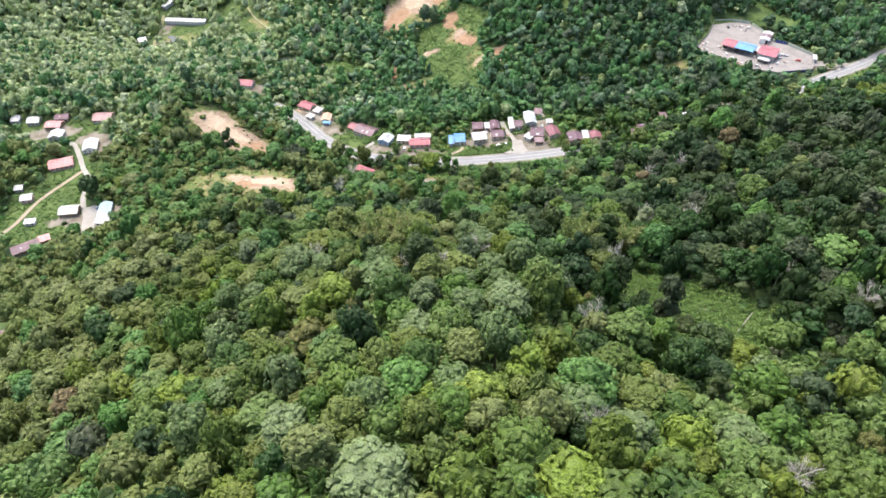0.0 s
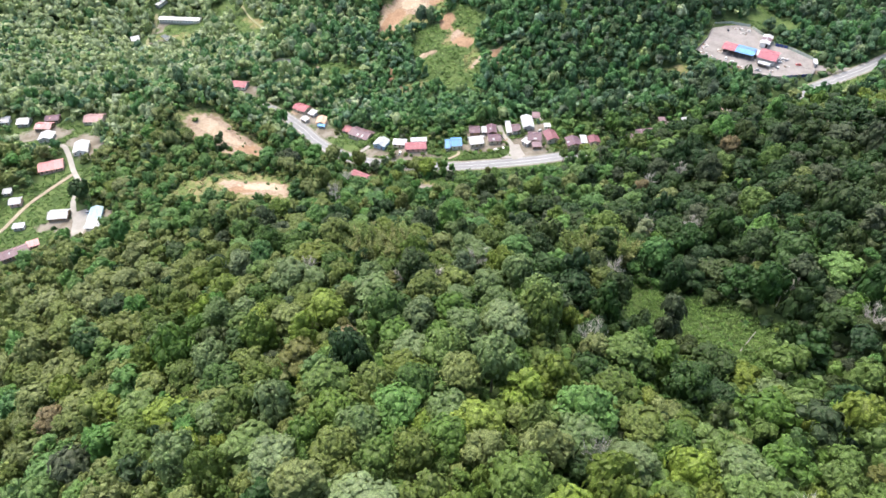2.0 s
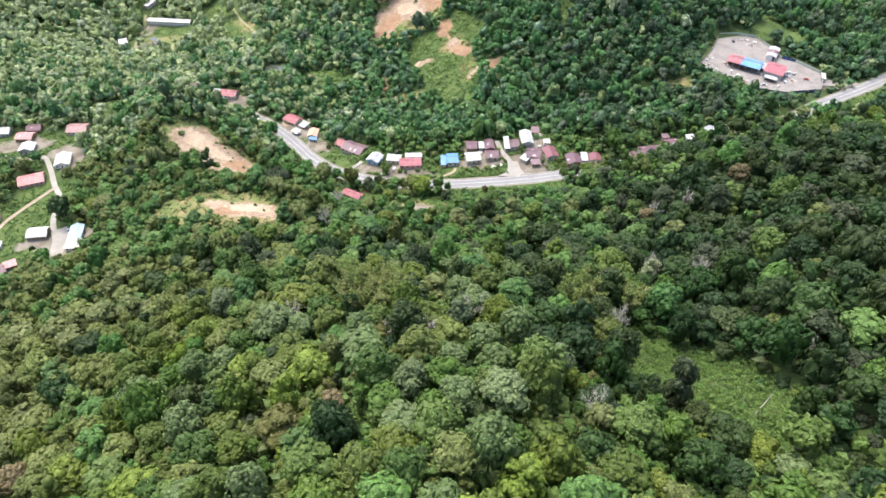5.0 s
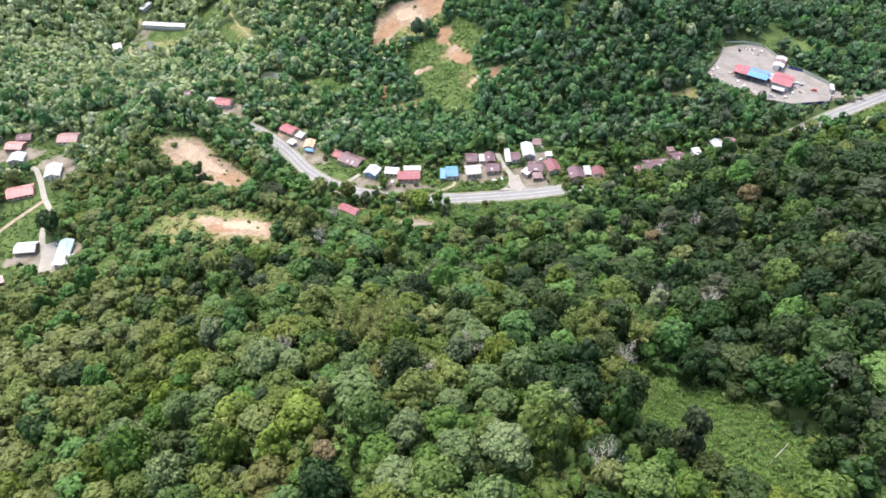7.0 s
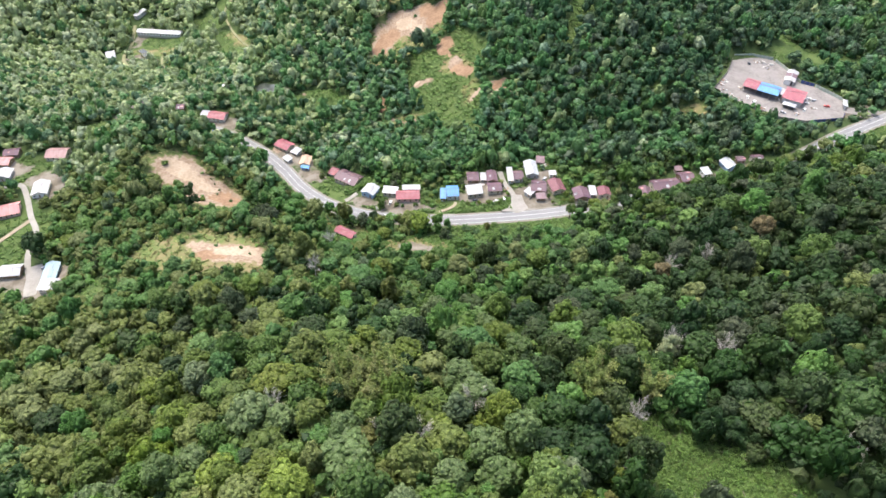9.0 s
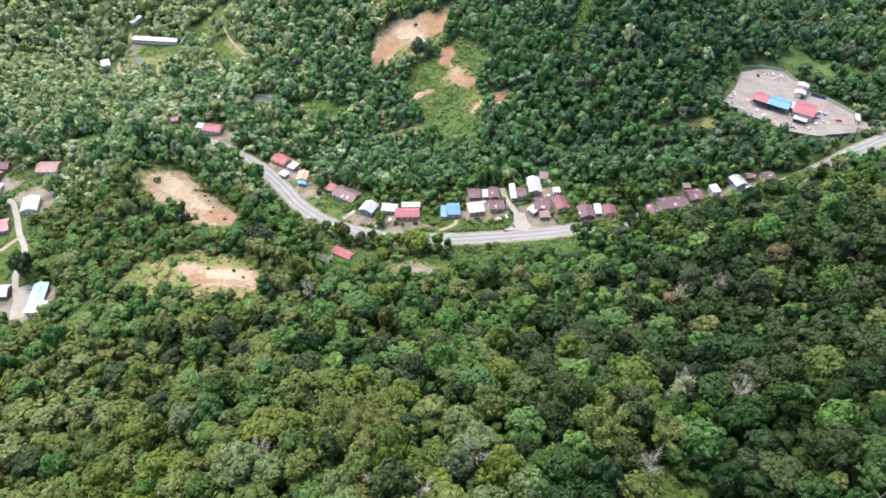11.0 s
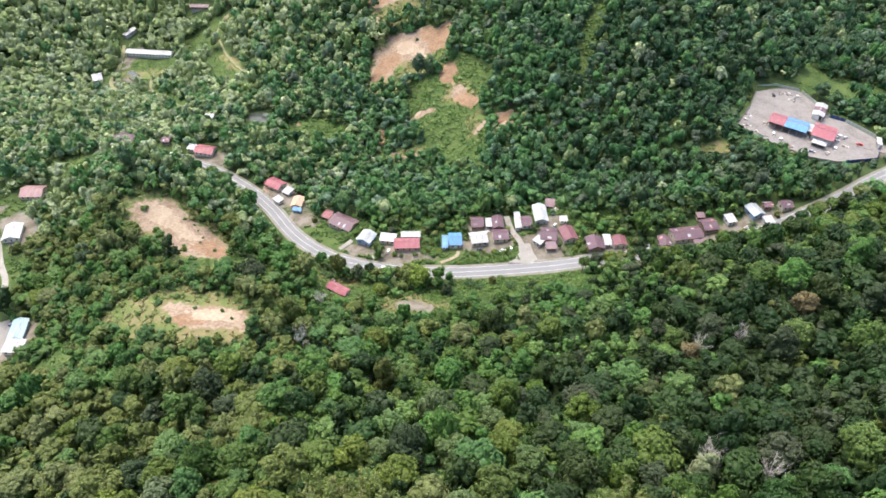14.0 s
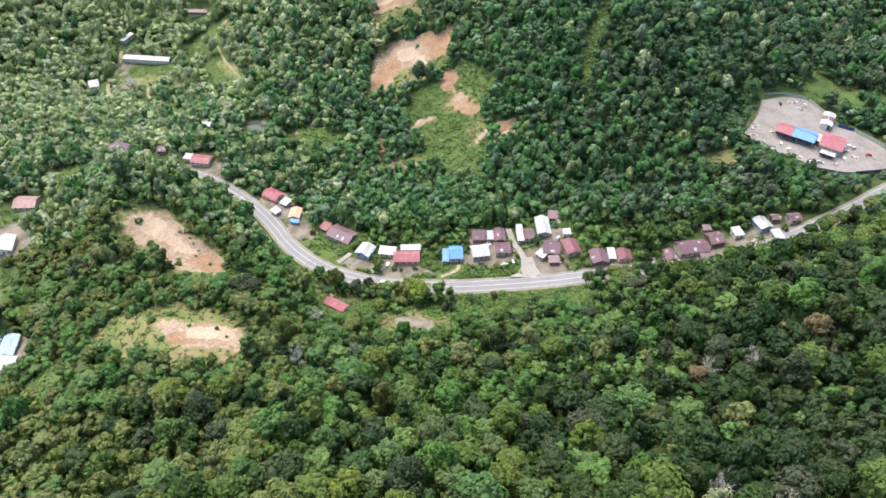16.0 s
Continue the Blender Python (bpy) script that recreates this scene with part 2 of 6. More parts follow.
def ground_material():
    m = material("forest_ground", [(0.03, 0.05, 0.018), (0.045, 0.075, 0.022), (0.06, 0.095, 0.027)], scale=0.06, rough=0.95, fine=14, bump=0.5)
    n, link = m.node_tree.nodes, m.node_tree.links.new
    p = n["Principled BSDF"]
    colour = p.inputs["Base Color"].links[0].from_socket
    co = n.new("ShaderNodeTexCoord")
    for name, a, b, scale in (("grass", (0.045, 0.082, 0.02), (0.085, 0.125, 0.036), 0.12), ("dry", (0.11, 0.15, 0.045), (0.2, 0.17, 0.085), 0.1), ("bare", (0.13, 0.112, 0.085), (0.205, 0.185, 0.155), 0.15), ("soil", (0.215, 0.152, 0.106), (0.305, 0.24, 0.182), 0.12), ("clay", (0.2, 0.122, 0.075), (0.28, 0.185, 0.118), 0.15), ("cream", (0.31, 0.24, 0.17), (0.4, 0.325, 0.245), 0.09)):
        at, tex, edge = n.new("ShaderNodeAttribute"), n.new("ShaderNodeTexNoise"), n.new("ShaderNodeTexNoise")
        at.attribute_name = name
        tex.inputs["Scale"].default_value, tex.inputs["Detail"].default_value = scale, 6
        edge.inputs["Scale"].default_value, edge.inputs["Detail"].default_value = 0.3, 8
        link(co.outputs["Object"], tex.inputs["Vector"])
        link(co.outputs["Object"], edge.inputs["Vector"])
        ramp = n.new("ShaderNodeValToRGB")
        ramp.color_ramp.elements[0].position, ramp.color_ramp.elements[1].position = 0.43, 0.57
        ramp.color_ramp.elements[0].color, ramp.color_ramp.elements[1].color = (*a, 1), (*b, 1)
        grain, both = n.new("ShaderNodeTexNoise"), n.new("ShaderNodeMath")
        grain.inputs["Scale"].default_value, grain.inputs["Detail"].default_value = 0.7, 8
        link(co.outputs["Object"], grain.inputs["Vector"])
        both.operation = "MULTIPLY_ADD"
        earth = name in ("soil", "clay", "cream")
        both.inputs[1].default_value = 0.55 if earth else 0.25
        link(grain.outputs["Fac"], both.inputs[0])
        half = n.new("ShaderNodeMath")
        half.operation = "MULTIPLY"
        half.inputs[1].default_value = 0.45 if earth else 0.75
        link(tex.outputs["Fac"], half.inputs[0])
        link(half.outputs[0], both.inputs[2])
        link(both.outputs[0], ramp.inputs[0])
        add = n.new("ShaderNodeMath")
        add.operation = "ADD"
        link(at.outputs["Fac"], add.inputs[0])
        link(edge.outputs["Fac"], add.inputs[1])
        step = n.new("ShaderNodeMapRange")
        step.inputs[1].default_value, step.inputs[2].default_value = (0.94, 1.06) if earth else (0.86, 1.14)
        link(add.outputs[0], step.inputs[0])
        mx = n.new("ShaderNodeMix")
        mx.data_type = "RGBA"
        link(step.outputs[0], mx.inputs[0])
        link(colour, mx.inputs[6])
        link(ramp.outputs[0], mx.inputs[7])
        colour = mx.outputs[2]
    link(colour, p.inputs["Base Color"])
    return m


GROUND = ground_material()

# ---- lie of the land ----
# rounded hills: x, y, radius, height
NEAR_HILLS = [
    (50, 150, 100, 47.4), (330, 240, 150, 79.2), (-110, 150, 100, 24.5), (130, -60, 150, 70.7),
    (50, 240, 100, 24.5), (50, -60, 150, 58.5), (-110, 330, 100, 14.3), (220, 240, 100, 27.6),
    (-110, -60, 150, 49.9), (220, 60, 100, 48.4), (-420, 330, 150, -14.8), (-30, 60, 100, 25.5),
    (-110, 240, 100, 29.0), (-300, 330, 150, -22.2), (-200, -60, 150, 44.1), (220, 150, 100, 76.9),
    (130, 330, 100, 34.8), (-30, 150, 100, 25.1), (220, -60, 150, 67.5), (220, 330, 100, 13.7),
    (-30, -60, 150, 51.4),
]
FAR_HILLS = [
    (220, 720, 150, 36.2), (-300, 720, 150, -54.0), (460, 500, 150, 52.3), (50, 860, 150, 46.1),
    (460, 860, 150, 112.2), (-30, 500, 100, -12.0), (130, 600, 150, 48.2), (-200, 410, 100, 23.7),
    (330, 720, 150, -26.0), (-30, 600, 150, -15.0), (130, 410, 100, -25.7), (130, 860, 150, 53.8),
    (-110, 860, 150, 26.2),
]
KNOLLS = [
    (-190, 440, 52, 10.7), (-130, 420, 52, -12.9), (10, 440, 52, 6.9), (-230, 380, 52, -10.7), (170, 340, 52, 16.6),
    (-270, 300, 52, 8.9), (90, 280, 52, -7.4), (190, 400, 52, -2.7), (-30, 240, 52, 14.5), (-110, 240, 52, -9.0),
    (-190, 220, 52, 9.6), (150, 180, 52, 11.1), (10, 260, 52, -9.0), (170, 260, 52, -6.9), (90, 160, 52, -7.4),
    (-170, 460, 70, 8.2), (-130, 340, 52, 5.4), (90, 240, 52, 6.4), (110, 400, 52, -2.1), (-215, 458, 32, 8),
]
# the valley road's middle line
ROAD = [
    (-225.1, 507.4, -7.0), (-188.7, 504.1, -6.0), (-165.9, 497.9, -4.0), (-143.6, 484.3, -3.0), (-122.4, 466.7, -2.0),
    (-105.6, 448.3, -1.0), (-88.6, 424.9, 1.0), (-70.5, 408.4, 2.5), (-52.5, 398.3, 4.0), (-28.9, 391.3, 5.5),
    (6.6, 388.3, 7.0), (41.8, 389.6, 9.0), (73.9, 392.5, 11.0), (106.4, 397.3, 13.5), (138.5, 399.4, 16.0),
    (171.4, 404.6, 19.0), (201.5, 415.9, 23.0), (221.6, 424.4, 26.0), (248.9, 437.5, 29.5), (274.2, 452.2, 32.0),
    (327.0, 480.1, 34.5), (370.8, 507.5, 36.0),
]


def glide(points, steps=10):
    """A smooth line through the points."""
    p = [np.array(q, float) for q in points]
    p = [2 * p[0] - p[1], *p, 2 * p[-1] - p[-2]]
    out = []
    for a, b, c, d in zip(p, p[1:], p[2:], p[3:]):
        for k in range(steps):
            u = k / steps
            out.append(0.5 * (2 * b + (c - a) * u + (2 * a - 5 * b + 4 * c - d) * u * u + (3 * b - a - 3 * c + d) * u**3))
    return np.array([*out, p[-2]])


ROAD_LINE = glide(ROAD)


def ease(a, b, v):
    u = np.clip((v - a) / (b - a), 0, 1)
    return u * u * (3 - 2 * u)


def to_line(line, x, y):
    """The distance to a line and the index of its nearest point."""
    best, at = np.full(x.shape, 1e9), np.zeros(x.shape, int)
    for k, q in enumerate(line):
        d = np.hypot(x - q[0], y - q[1])
        at = np.where(d < best, k, at)
        best = np.minimum(best, d)
    return best, at


def height(x, y):
    """The ground's height."""
    x, y = np.asarray(x, float), np.asarray(y, float)
    z = np.zeros(x.shape)
    for a, b, r, h in NEAR_HILLS + FAR_HILLS + KNOLLS:
        z = z + h * np.exp(-((x - a) ** 2 + (y - b) ** 2) / r**2)
    out = ease(450, 1300, np.hypot(x, y - 350))
    z = z + out * (70 + 60 * np.sin(x / 210 + 1) * np.cos(y / 260) + 30 * np.sin((x + y) / 120))
    z = z + 0.8 * np.sin(x / 9.0 + np.sin(y / 14.0)) * np.cos(y / 11.0)
    w = 1 - ease(0.8, 1.3, np.hypot((x + 278) / 68, (y - 398) / 98))
    z = z * (1 - w) + (-10.5 + 0.04 * (x + 270)) * w
    d, at = to_line(ROAD_LINE, x, y)
    w = np.where((y < ROAD_LINE[at, 1]) & (x > 60), 1 - ease(7, 17, d), 1 - ease(9, 34, d))
    bench = (y > ROAD_LINE[at, 1]) & (x > -60) & (x < 240)
    w = np.where(bench, np.maximum(w, 1 - ease(40, 75, d)), w)
    z = z * (1 - w) + (ROAD_LINE[at, 2] - 0.3 + 0.04 * np.minimum(d, 45)) * w
    w = 1 - ease(0.85, 1.35, np.hypot((x - 255) / 62, (y - 512) / 52))
    return z * (1 - w) + 31 * w


def ground_z(x, y):
    return float(height(np.array([x]), np.array([y]))[0])


CREAM = [(-27, 651, 14, 7, -35), (-17, 634, 13, 3, -58), (-47, 674, 12, 2.6, 0), (46, 527, 5, 5, 110), (-158, 415, 22, 6, -32), (-108, 331, 14, 5, -12), (-20, 564, 8, 2, 25), (-42, 722, 20, 3, -4)]
# bare or open places: x, y, half length, half width, turn in degrees
SOIL = [(-3, 650, 20, 9, 62), (-45, 634, 20, 10, 62), (-53, 640, 30, 2.4, 98), (20, 566, 9, 5.5, 115), (-43, 543, 14, 2.6, 98), (-24, 522, 15, 3.4, -28), (48, 532, 11, 7.5, 110), (-150, 408, 35, 14.5, -32), (-111, 330, 24, 9, -12), (-24, 652, 27, 17, -28), (-47, 634, 25, 9, 103), (-46, 721, 30, 11, -4), (-57, 696, 11, 2.2, 100), (7, 603, 15, 5.5, 105), (15, 578, 9, 5, 125), (-16, 564, 13, 3.2, 18), (30, 536, 9, 2.2, 60), (-110, 477, 12, 7, -40), (-152, 620, 6, 3, 0), (-110, 562, 10, 1.8, 95), (-218, 765, 9, 3, 80)]
GRASS = [(48, 379, 42, 7, 3), (-138, 556, 18, 7, 0), (-84, 408, 26, 5, -47), (-40, 694, 28, 9, 0), (86, 161, 38, 17, -50), (4, 552, 58, 25, 112), (20, 590, 32, 18, 115), (-96, 554, 28, 20, 0), (303, 560, 40, 20, -20), (284, 597, 26, 8, 110), (-197, 676, 56, 15, 124), (-284, 706, 36, 27, 5), (-232, 748, 34, 20, 60), (-238, 630, 52, 8, 130), (112, 588, 48, 7, 74), (-45, 368, 26, 12, -15), (28, 368, 46, 9, 3), (-74, 425, 24, 10, -45), (75, 370, 50, 7, 5), (-272, 372, 44, 24, 65), (-305, 452, 42, 18, 0), (-272, 335, 26, 16, 0), (-184, 307, 22, 12, 60), (-120, 384, 40, 14, -25), (300, 452, 34, 9, 30), (20, 400, 60, 10, 3), (-240, 500, 40, 12, 0)]
BARE = [(-230, 342, 20, 16, 0), (-262, 432, 10, 12, 10), (30, 408, 20, 4, 3), (104, 401, 12, 4, 5), (-11, 355, 11, 6, 0), (62, 408, 12, 12, 0), (-26, 404, 9, 8, 0), (-12, 400, 14, 4, 0), (152, 404, 28, 6, 10), (190, 420, 24, 7, 20), (-84, 440, 12, 8, -30), (-100, 464, 18, 11, -40), (71, 424, 7, 9, 0), (68, 401, 14, 4, 0), (30, 422, 12, 6, 0), (-165, 505, 22, 8, -10), (-225, 514, 24, 8, 0), (-48, 408, 12, 5, -30), (-236, 340, 10, 9, 0), (-270, 440, 14, 12, 0), (-252, 344, 12, 6, 0), (300, 484, 16, 7, 20), (-310, 455, 20, 10, 0), (-308, 730, 22, 5, 80), (-300, 690, 16, 5, 40)]
DRY = [(-114, 320, 28, 9, -8), (-126, 334, 40, 18, -6), (-152, 410, 40, 19, -32), (-11, 355, 20, 11, 0), (-60, 382, 20, 6, -20), (16, 576, 16, 10, 130), (-25, 524, 19, 5, 0), (184, 488, 13, 9, 0), (28, 540, 16, 6, 60), (-42, 698, 32, 15, 0), (-46, 612, 18, 14, 0), (-190, 680, 40, 6, 124), (-285, 700, 24, 10, 0), (-25, 640, 36, 26, -28)]

CLAY = [(0, 650, 18, 8, 62), (-45, 630, 18, 8, 62), (7, 603, 17, 6.5, 105), (20, 566, 10, 6.5, 115), (52, 537, 7, 6, 110), (-43, 543, 15, 3.2, 98), (-128, 396, 17, 6, -32), (-48, 628, 18, 6, 100), (-46, 719, 26, 6, -4), (7, 603, 13, 4.5, 105), (-8, 655, 12, 7, -50), (46, 533, 5, 4, 110), (-120, 327, 10, 4, -10)]


def inside(spots, x, y):
    """1 in the middle of a spot, 0.5 on its rim, 0 well outside."""
    m = np.zeros(np.shape(x))
    x, y = x + 2.2 * np.sin(y / 4.1 + 0.6 * np.sin(x / 7.0)) + 1.2 * np.sin(x / 2.6 + y / 3.1), y + 1.8 * np.sin(x / 4.7 + 1) + 1.0 * np.sin(y / 2.3 - x / 3.3)
    for a, b, l, w, turn in spots:
        c, s = math.cos(radians(turn)), math.sin(radians(turn))
        u, v = ((x - a) * c + (y - b) * s) / l, (-(x - a) * s + (y - b) * c) / w
        m = np.maximum(m, np.clip(1.5 - np.hypot(u, v), 0, 1))
    return m


# ---- meshes ----
def mesh_of(name, verts, faces, mats, attrs=(), smooth=False):
    """A mesh from arrays of corners and of triangles."""
    me = bpy.data.meshes.new(name)
    verts, faces = np.asarray(verts, np.float32), np.asarray(faces, np.int32)
    me.vertices.add(len(verts))
    me.vertices.foreach_set("co", verts.ravel())
    k = faces.shape[1]
    me.loops.add(faces.size)
    me.loops.foreach_set("vertex_index", faces.ravel())
    me.polygons.add(len(faces))
    me.polygons.foreach_set("loop_start", np.arange(0, faces.size, k, dtype=np.int32))
    me.polygons.foreach_set("use_smooth", np.full(len(faces), smooth))
    for key, values in attrs:
        me.attributes.new(key, "FLOAT", "POINT").data.foreach_set("value", np.asarray(values, np.float32))
    for m in mats:
        me.materials.append(m)
    me.update(calc_edges=True)
    return me


def axis_steps(lo, hi, step, far):
    fine = np.arange(lo, hi + 0.1, step)
    grow, d, at = [], step, 0.0
    while at < far:
        d *= 1.35
        at += d
        grow.append(at)
    grow = np.array(grow)
    return np.r_[lo - grow[::-1], fine, hi + grow]


def build_ground():
    xs, ys = axis_steps(-520, 520, 4.5, 2400), axis_steps(-40, 880, 4.5, 2400)
    gx, gy = np.meshgrid(xs, ys)
    gx, gy = gx.ravel(), gy.ravel()
    gz = height(gx, gy)
    nx, ny = len(xs), len(ys)
    i = (np.arange(ny - 1)[:, None] * nx + np.arange(nx - 1)[None]).ravel()
    faces = np.stack([i, i + 1, i + nx + 1, i + nx], 1)
    masks = [(k, inside(s, gx, gy)) for k, s in (("soil", SOIL), ("clay", CLAY), ("cream", CREAM), ("grass", GRASS), ("dry", DRY), ("bare", BARE))]
    ob = new("ground", mesh_of("ground", np.stack([gx, gy, gz], 1), faces, [GROUND], masks, smooth=True))
    tagged(ob, "hilly ground under the forest, with grass and bare orange soil", "ground", kind="structure")


build_ground()


def ribbon(name, line, width, mat, lift, label, category, side=0.0, kind="structure", thick=0.25):
    """A strip with thickness along a line."""
    line = np.asarray(line, float)
    way = np.gradient(line[:, :2], axis=0)
    way /= np.linalg.norm(way, axis=1)[:, None]
    left = np.stack([-way[:, 1], way[:, 0]], 1)
    rows, half = [], np.interp(np.linspace(0, 1, len(line)), np.linspace(0, 1, np.size(width)), np.ravel(width))[:, None] / 2
    for sign, dz in ((-1, lift - thick), (-1, lift), (1, lift), (1, lift - thick)):
        rows.append(np.c_[line[:, :2] + left * (side + sign * half), line[:, 2] + dz])
    v = np.stack(rows, 1).reshape(-1, 3)
    f = []
    for k in range(len(line) - 1):
        for a in range(3):
            f.append((4 * k + a, 4 * k + 4 + a, 4 * k + 5 + a, 4 * k + 1 + a))
    ob = new(name, mesh_of(name, v, f, [mat]))
    return tagged(ob, label, category, kind=kind) if label else ob


road = ribbon("road", ROAD_LINE, 8.7, ASPHALT, 0.05, "two-lane grey asphalt road curving along the valley floor", "road")


def marking(name, line, side, width):
    ribbon(name, line, width, PAINT, 0.06, "", "", side, thick=0.01).parent = road


for side in (-3.5, 3.5, -0.16, 0.16):
    marking("edge_line" if abs(side) > 1 else "centre_line", ROAD_LINE, side, 0.16 if abs(side) > 1 else 0.12)


for side in (-5.0, 5.0):
    shoulder = ribbon("road_shoulder", ROAD_LINE, 1.5, SHOULDER, 0.03, "", "", side, thick=0.2)
    shoulder.parent = road


def drape(points, lift=0.1, steps=8):
    line = glide([(x, y, 0) for x, y in points], steps)
    line[:, 2] = height(line[:, 0], line[:, 1]) + lift
    return line


LANES = {
    "concrete_lane": ([(-309, 436), (-298, 436), (-287, 437), (-276.5, 423), (-265.5, 404), (-257, 392), (-253, 381.5), (-251.5, 369), (-245.5, 355), (-238.5, 344)], 3.6, PALE_CONCRETE, "pale concrete lane between the hamlet houses"),
    "dirt_track": ([(-302, 300), (-293, 328), (-287, 342), (-281, 368), (-264.5, 400)], 2.8, DIRT, "pale dirt track through the grass beside houses"),
    "house_drive": ([(53, 393), (53, 402), (51, 412), (46.5, 422), (44, 434)], 3.6, PALE_CONCRETE, "worn concrete drive leading between village houses"),
    "hamlet_apron": ([(-243, 358), (-239, 350), (-236, 340), (-233, 333)], 9.5, PALE_CONCRETE, "worn concrete forecourt between two hamlet houses"),
    "drive_apron": ([(54, 394.3), (54, 398), (54, 403), (53.5, 410)], (23, 13, 8.5, 7), PALE_CONCRETE, "flared concrete apron where the drive meets the road"),
    "hillside_track": ([(-154, 633), (-175, 659), (-197, 693), (-213, 725), (-224, 752), (-220, 773)], 2.6, GRASS_TRACK, "faint grassy track winding through hillside scrub"),
    "upper_track": ([(-292, 660), (-306, 672), (-314, 690), (-316, 715), (-322, 750)], 3.2, GRASS_TRACK, "pale worn grass track beside the long building"),
    "garden_track": ([(-276, 690), (-268, 668), (-256, 648), (-230, 618), (-205, 592)], 2.4, GRASS_TRACK, "narrow pale grass track below the long building"),
    "garden_path": ([(3.5, 396), (9, 398.5), (13, 401.5), (14, 405)], 2.0, DIRT, "worn dirt path from the road to a blue-roofed house"),
    "paved_path": ([(-58, 409.5), (-54.5, 412.5), (-51, 416.5)], 2.6, PALE_CONCRETE, "short pale concrete path across a lawn"),
    "yard_drive": ([(318, 476), (305, 482), (290, 487), (280, 492)], 9.0, GRAVEL, "gravel entrance from the road into the yard"),
}
for key, (pts, w, mat, label) in LANES.items():
    ribbon(key, drape(pts, 0.35), w, mat, 0.0, label, "track", thick=0.8)

# ---- houses (x, y, turn, width, depth, wall height, roof, wall colour) ----
ROOFS = {
    "red": metal_roof("red_roof", (0.31, 0.098, 0.12), (0.35, 0.19, 0.2)),
    "maroon": metal_roof("maroon_roof", (0.122, 0.07, 0.094), (0.185, 0.122, 0.148)),
    "brown": metal_roof("brown_roof", (0.17, 0.11, 0.13), (0.24, 0.17, 0.18)),
    "white": metal_roof("white_roof", (0.44, 0.45, 0.47), (0.31, 0.31, 0.32)),
    "grey": metal_roof("grey_roof", (0.4, 0.43, 0.45), (0.3, 0.32, 0.34)),
    "blue": metal_roof("blue_roof", (0.1, 0.26, 0.52), (0.16, 0.33, 0.54)),
    "darkred": metal_roof("dark_red_roof", (0.165, 0.06, 0.078), (0.21, 0.1, 0.115)),
    "orange": metal_roof("orange_roof", (0.52, 0.33, 0.23), (0.5, 0.36, 0.28)),
    "paleblue": metal_roof("pale_blue_roof", (0.32, 0.45, 0.52), (0.36, 0.44, 0.48)),
    "mauve": metal_roof("mauve_roof", (0.33, 0.2, 0.2), (0.38, 0.27, 0.27)),
    "pink": metal_roof("pink_roof", (0.5, 0.23, 0.23), (0.46, 0.3, 0.29)),
}
WALLS = {k: material(k + "_wall", [[c * 0.8 for c in v], v], scale=0.3, rough=0.85, obj=0.1) for k, v in {"cream": (0.6, 0.54, 0.42), "white": (0.72, 0.71, 0.68), "wood": (0.24, 0.17, 0.11), "blue": (0.28, 0.42, 0.58), "pink": (0.6, 0.38, 0.34), "grey": (0.45, 0.45, 0.44)}.items()}
GLASS = material("window_glass", [(0.03, 0.035, 0.04), (0.05, 0.055, 0.06)], scale=0.5, rough=0.12, bump=0, spec=0.6)
FRAME = material("window_frame", [(0.5, 0.48, 0.44), (0.62, 0.6, 0.56)], scale=0.8)
DOOR = material("door_wood", [(0.16, 0.09, 0.05), (0.24, 0.15, 0.09)], scale=0.8)
POST = material("post_wood", [(0.3, 0.26, 0.2), (0.42, 0.37, 0.3)], scale=0.8)


def part(name, bm, mat, parent, label=""):
    me = bpy.data.meshes.new(name)
    bm.to_mesh(me)
    bm.free()
    me.materials.append(mat)
    ob = new(name, me)
    ob.parent = parent
    return tagged(ob, label) if label else ob


def box(bm, x0, x1, y0, y1, z0, z1):
    v = [bm.verts.new(c) for c in ((x0, y0, z0), (x1, y0, z0), (x1, y1, z0), (x0, y1, z0), (x0, y0, z1), (x1, y0, z1), (x1, y1, z1), (x0, y1, z1))]
    for f in ((3, 2, 1, 0), (4, 5, 6, 7), (0, 1, 5, 4), (1, 2, 6, 5), (2, 3, 7, 6), (3, 0, 4, 7)):
        bm.faces.new([v[k] for k in f])
    return bm


def boxed(*dims):
    return box(bmesh.new(), *dims)


def slab(bm, a, b, c, d, thick):
    """A thick sheet over four corners, going round."""
    top = [bm.verts.new(p) for p in (a, b, c, d)]
    low = [bm.verts.new((p[0], p[1], p[2] - thick)) for p in (a, b, c, d)]
    bm.faces.new(top)
    bm.faces.new(low[::-1])
    for k in range(4):
        j = (k + 1) % 4
        bm.faces.new((top[j], top[k], low[k], low[j]))


FOOTPRINTS = []


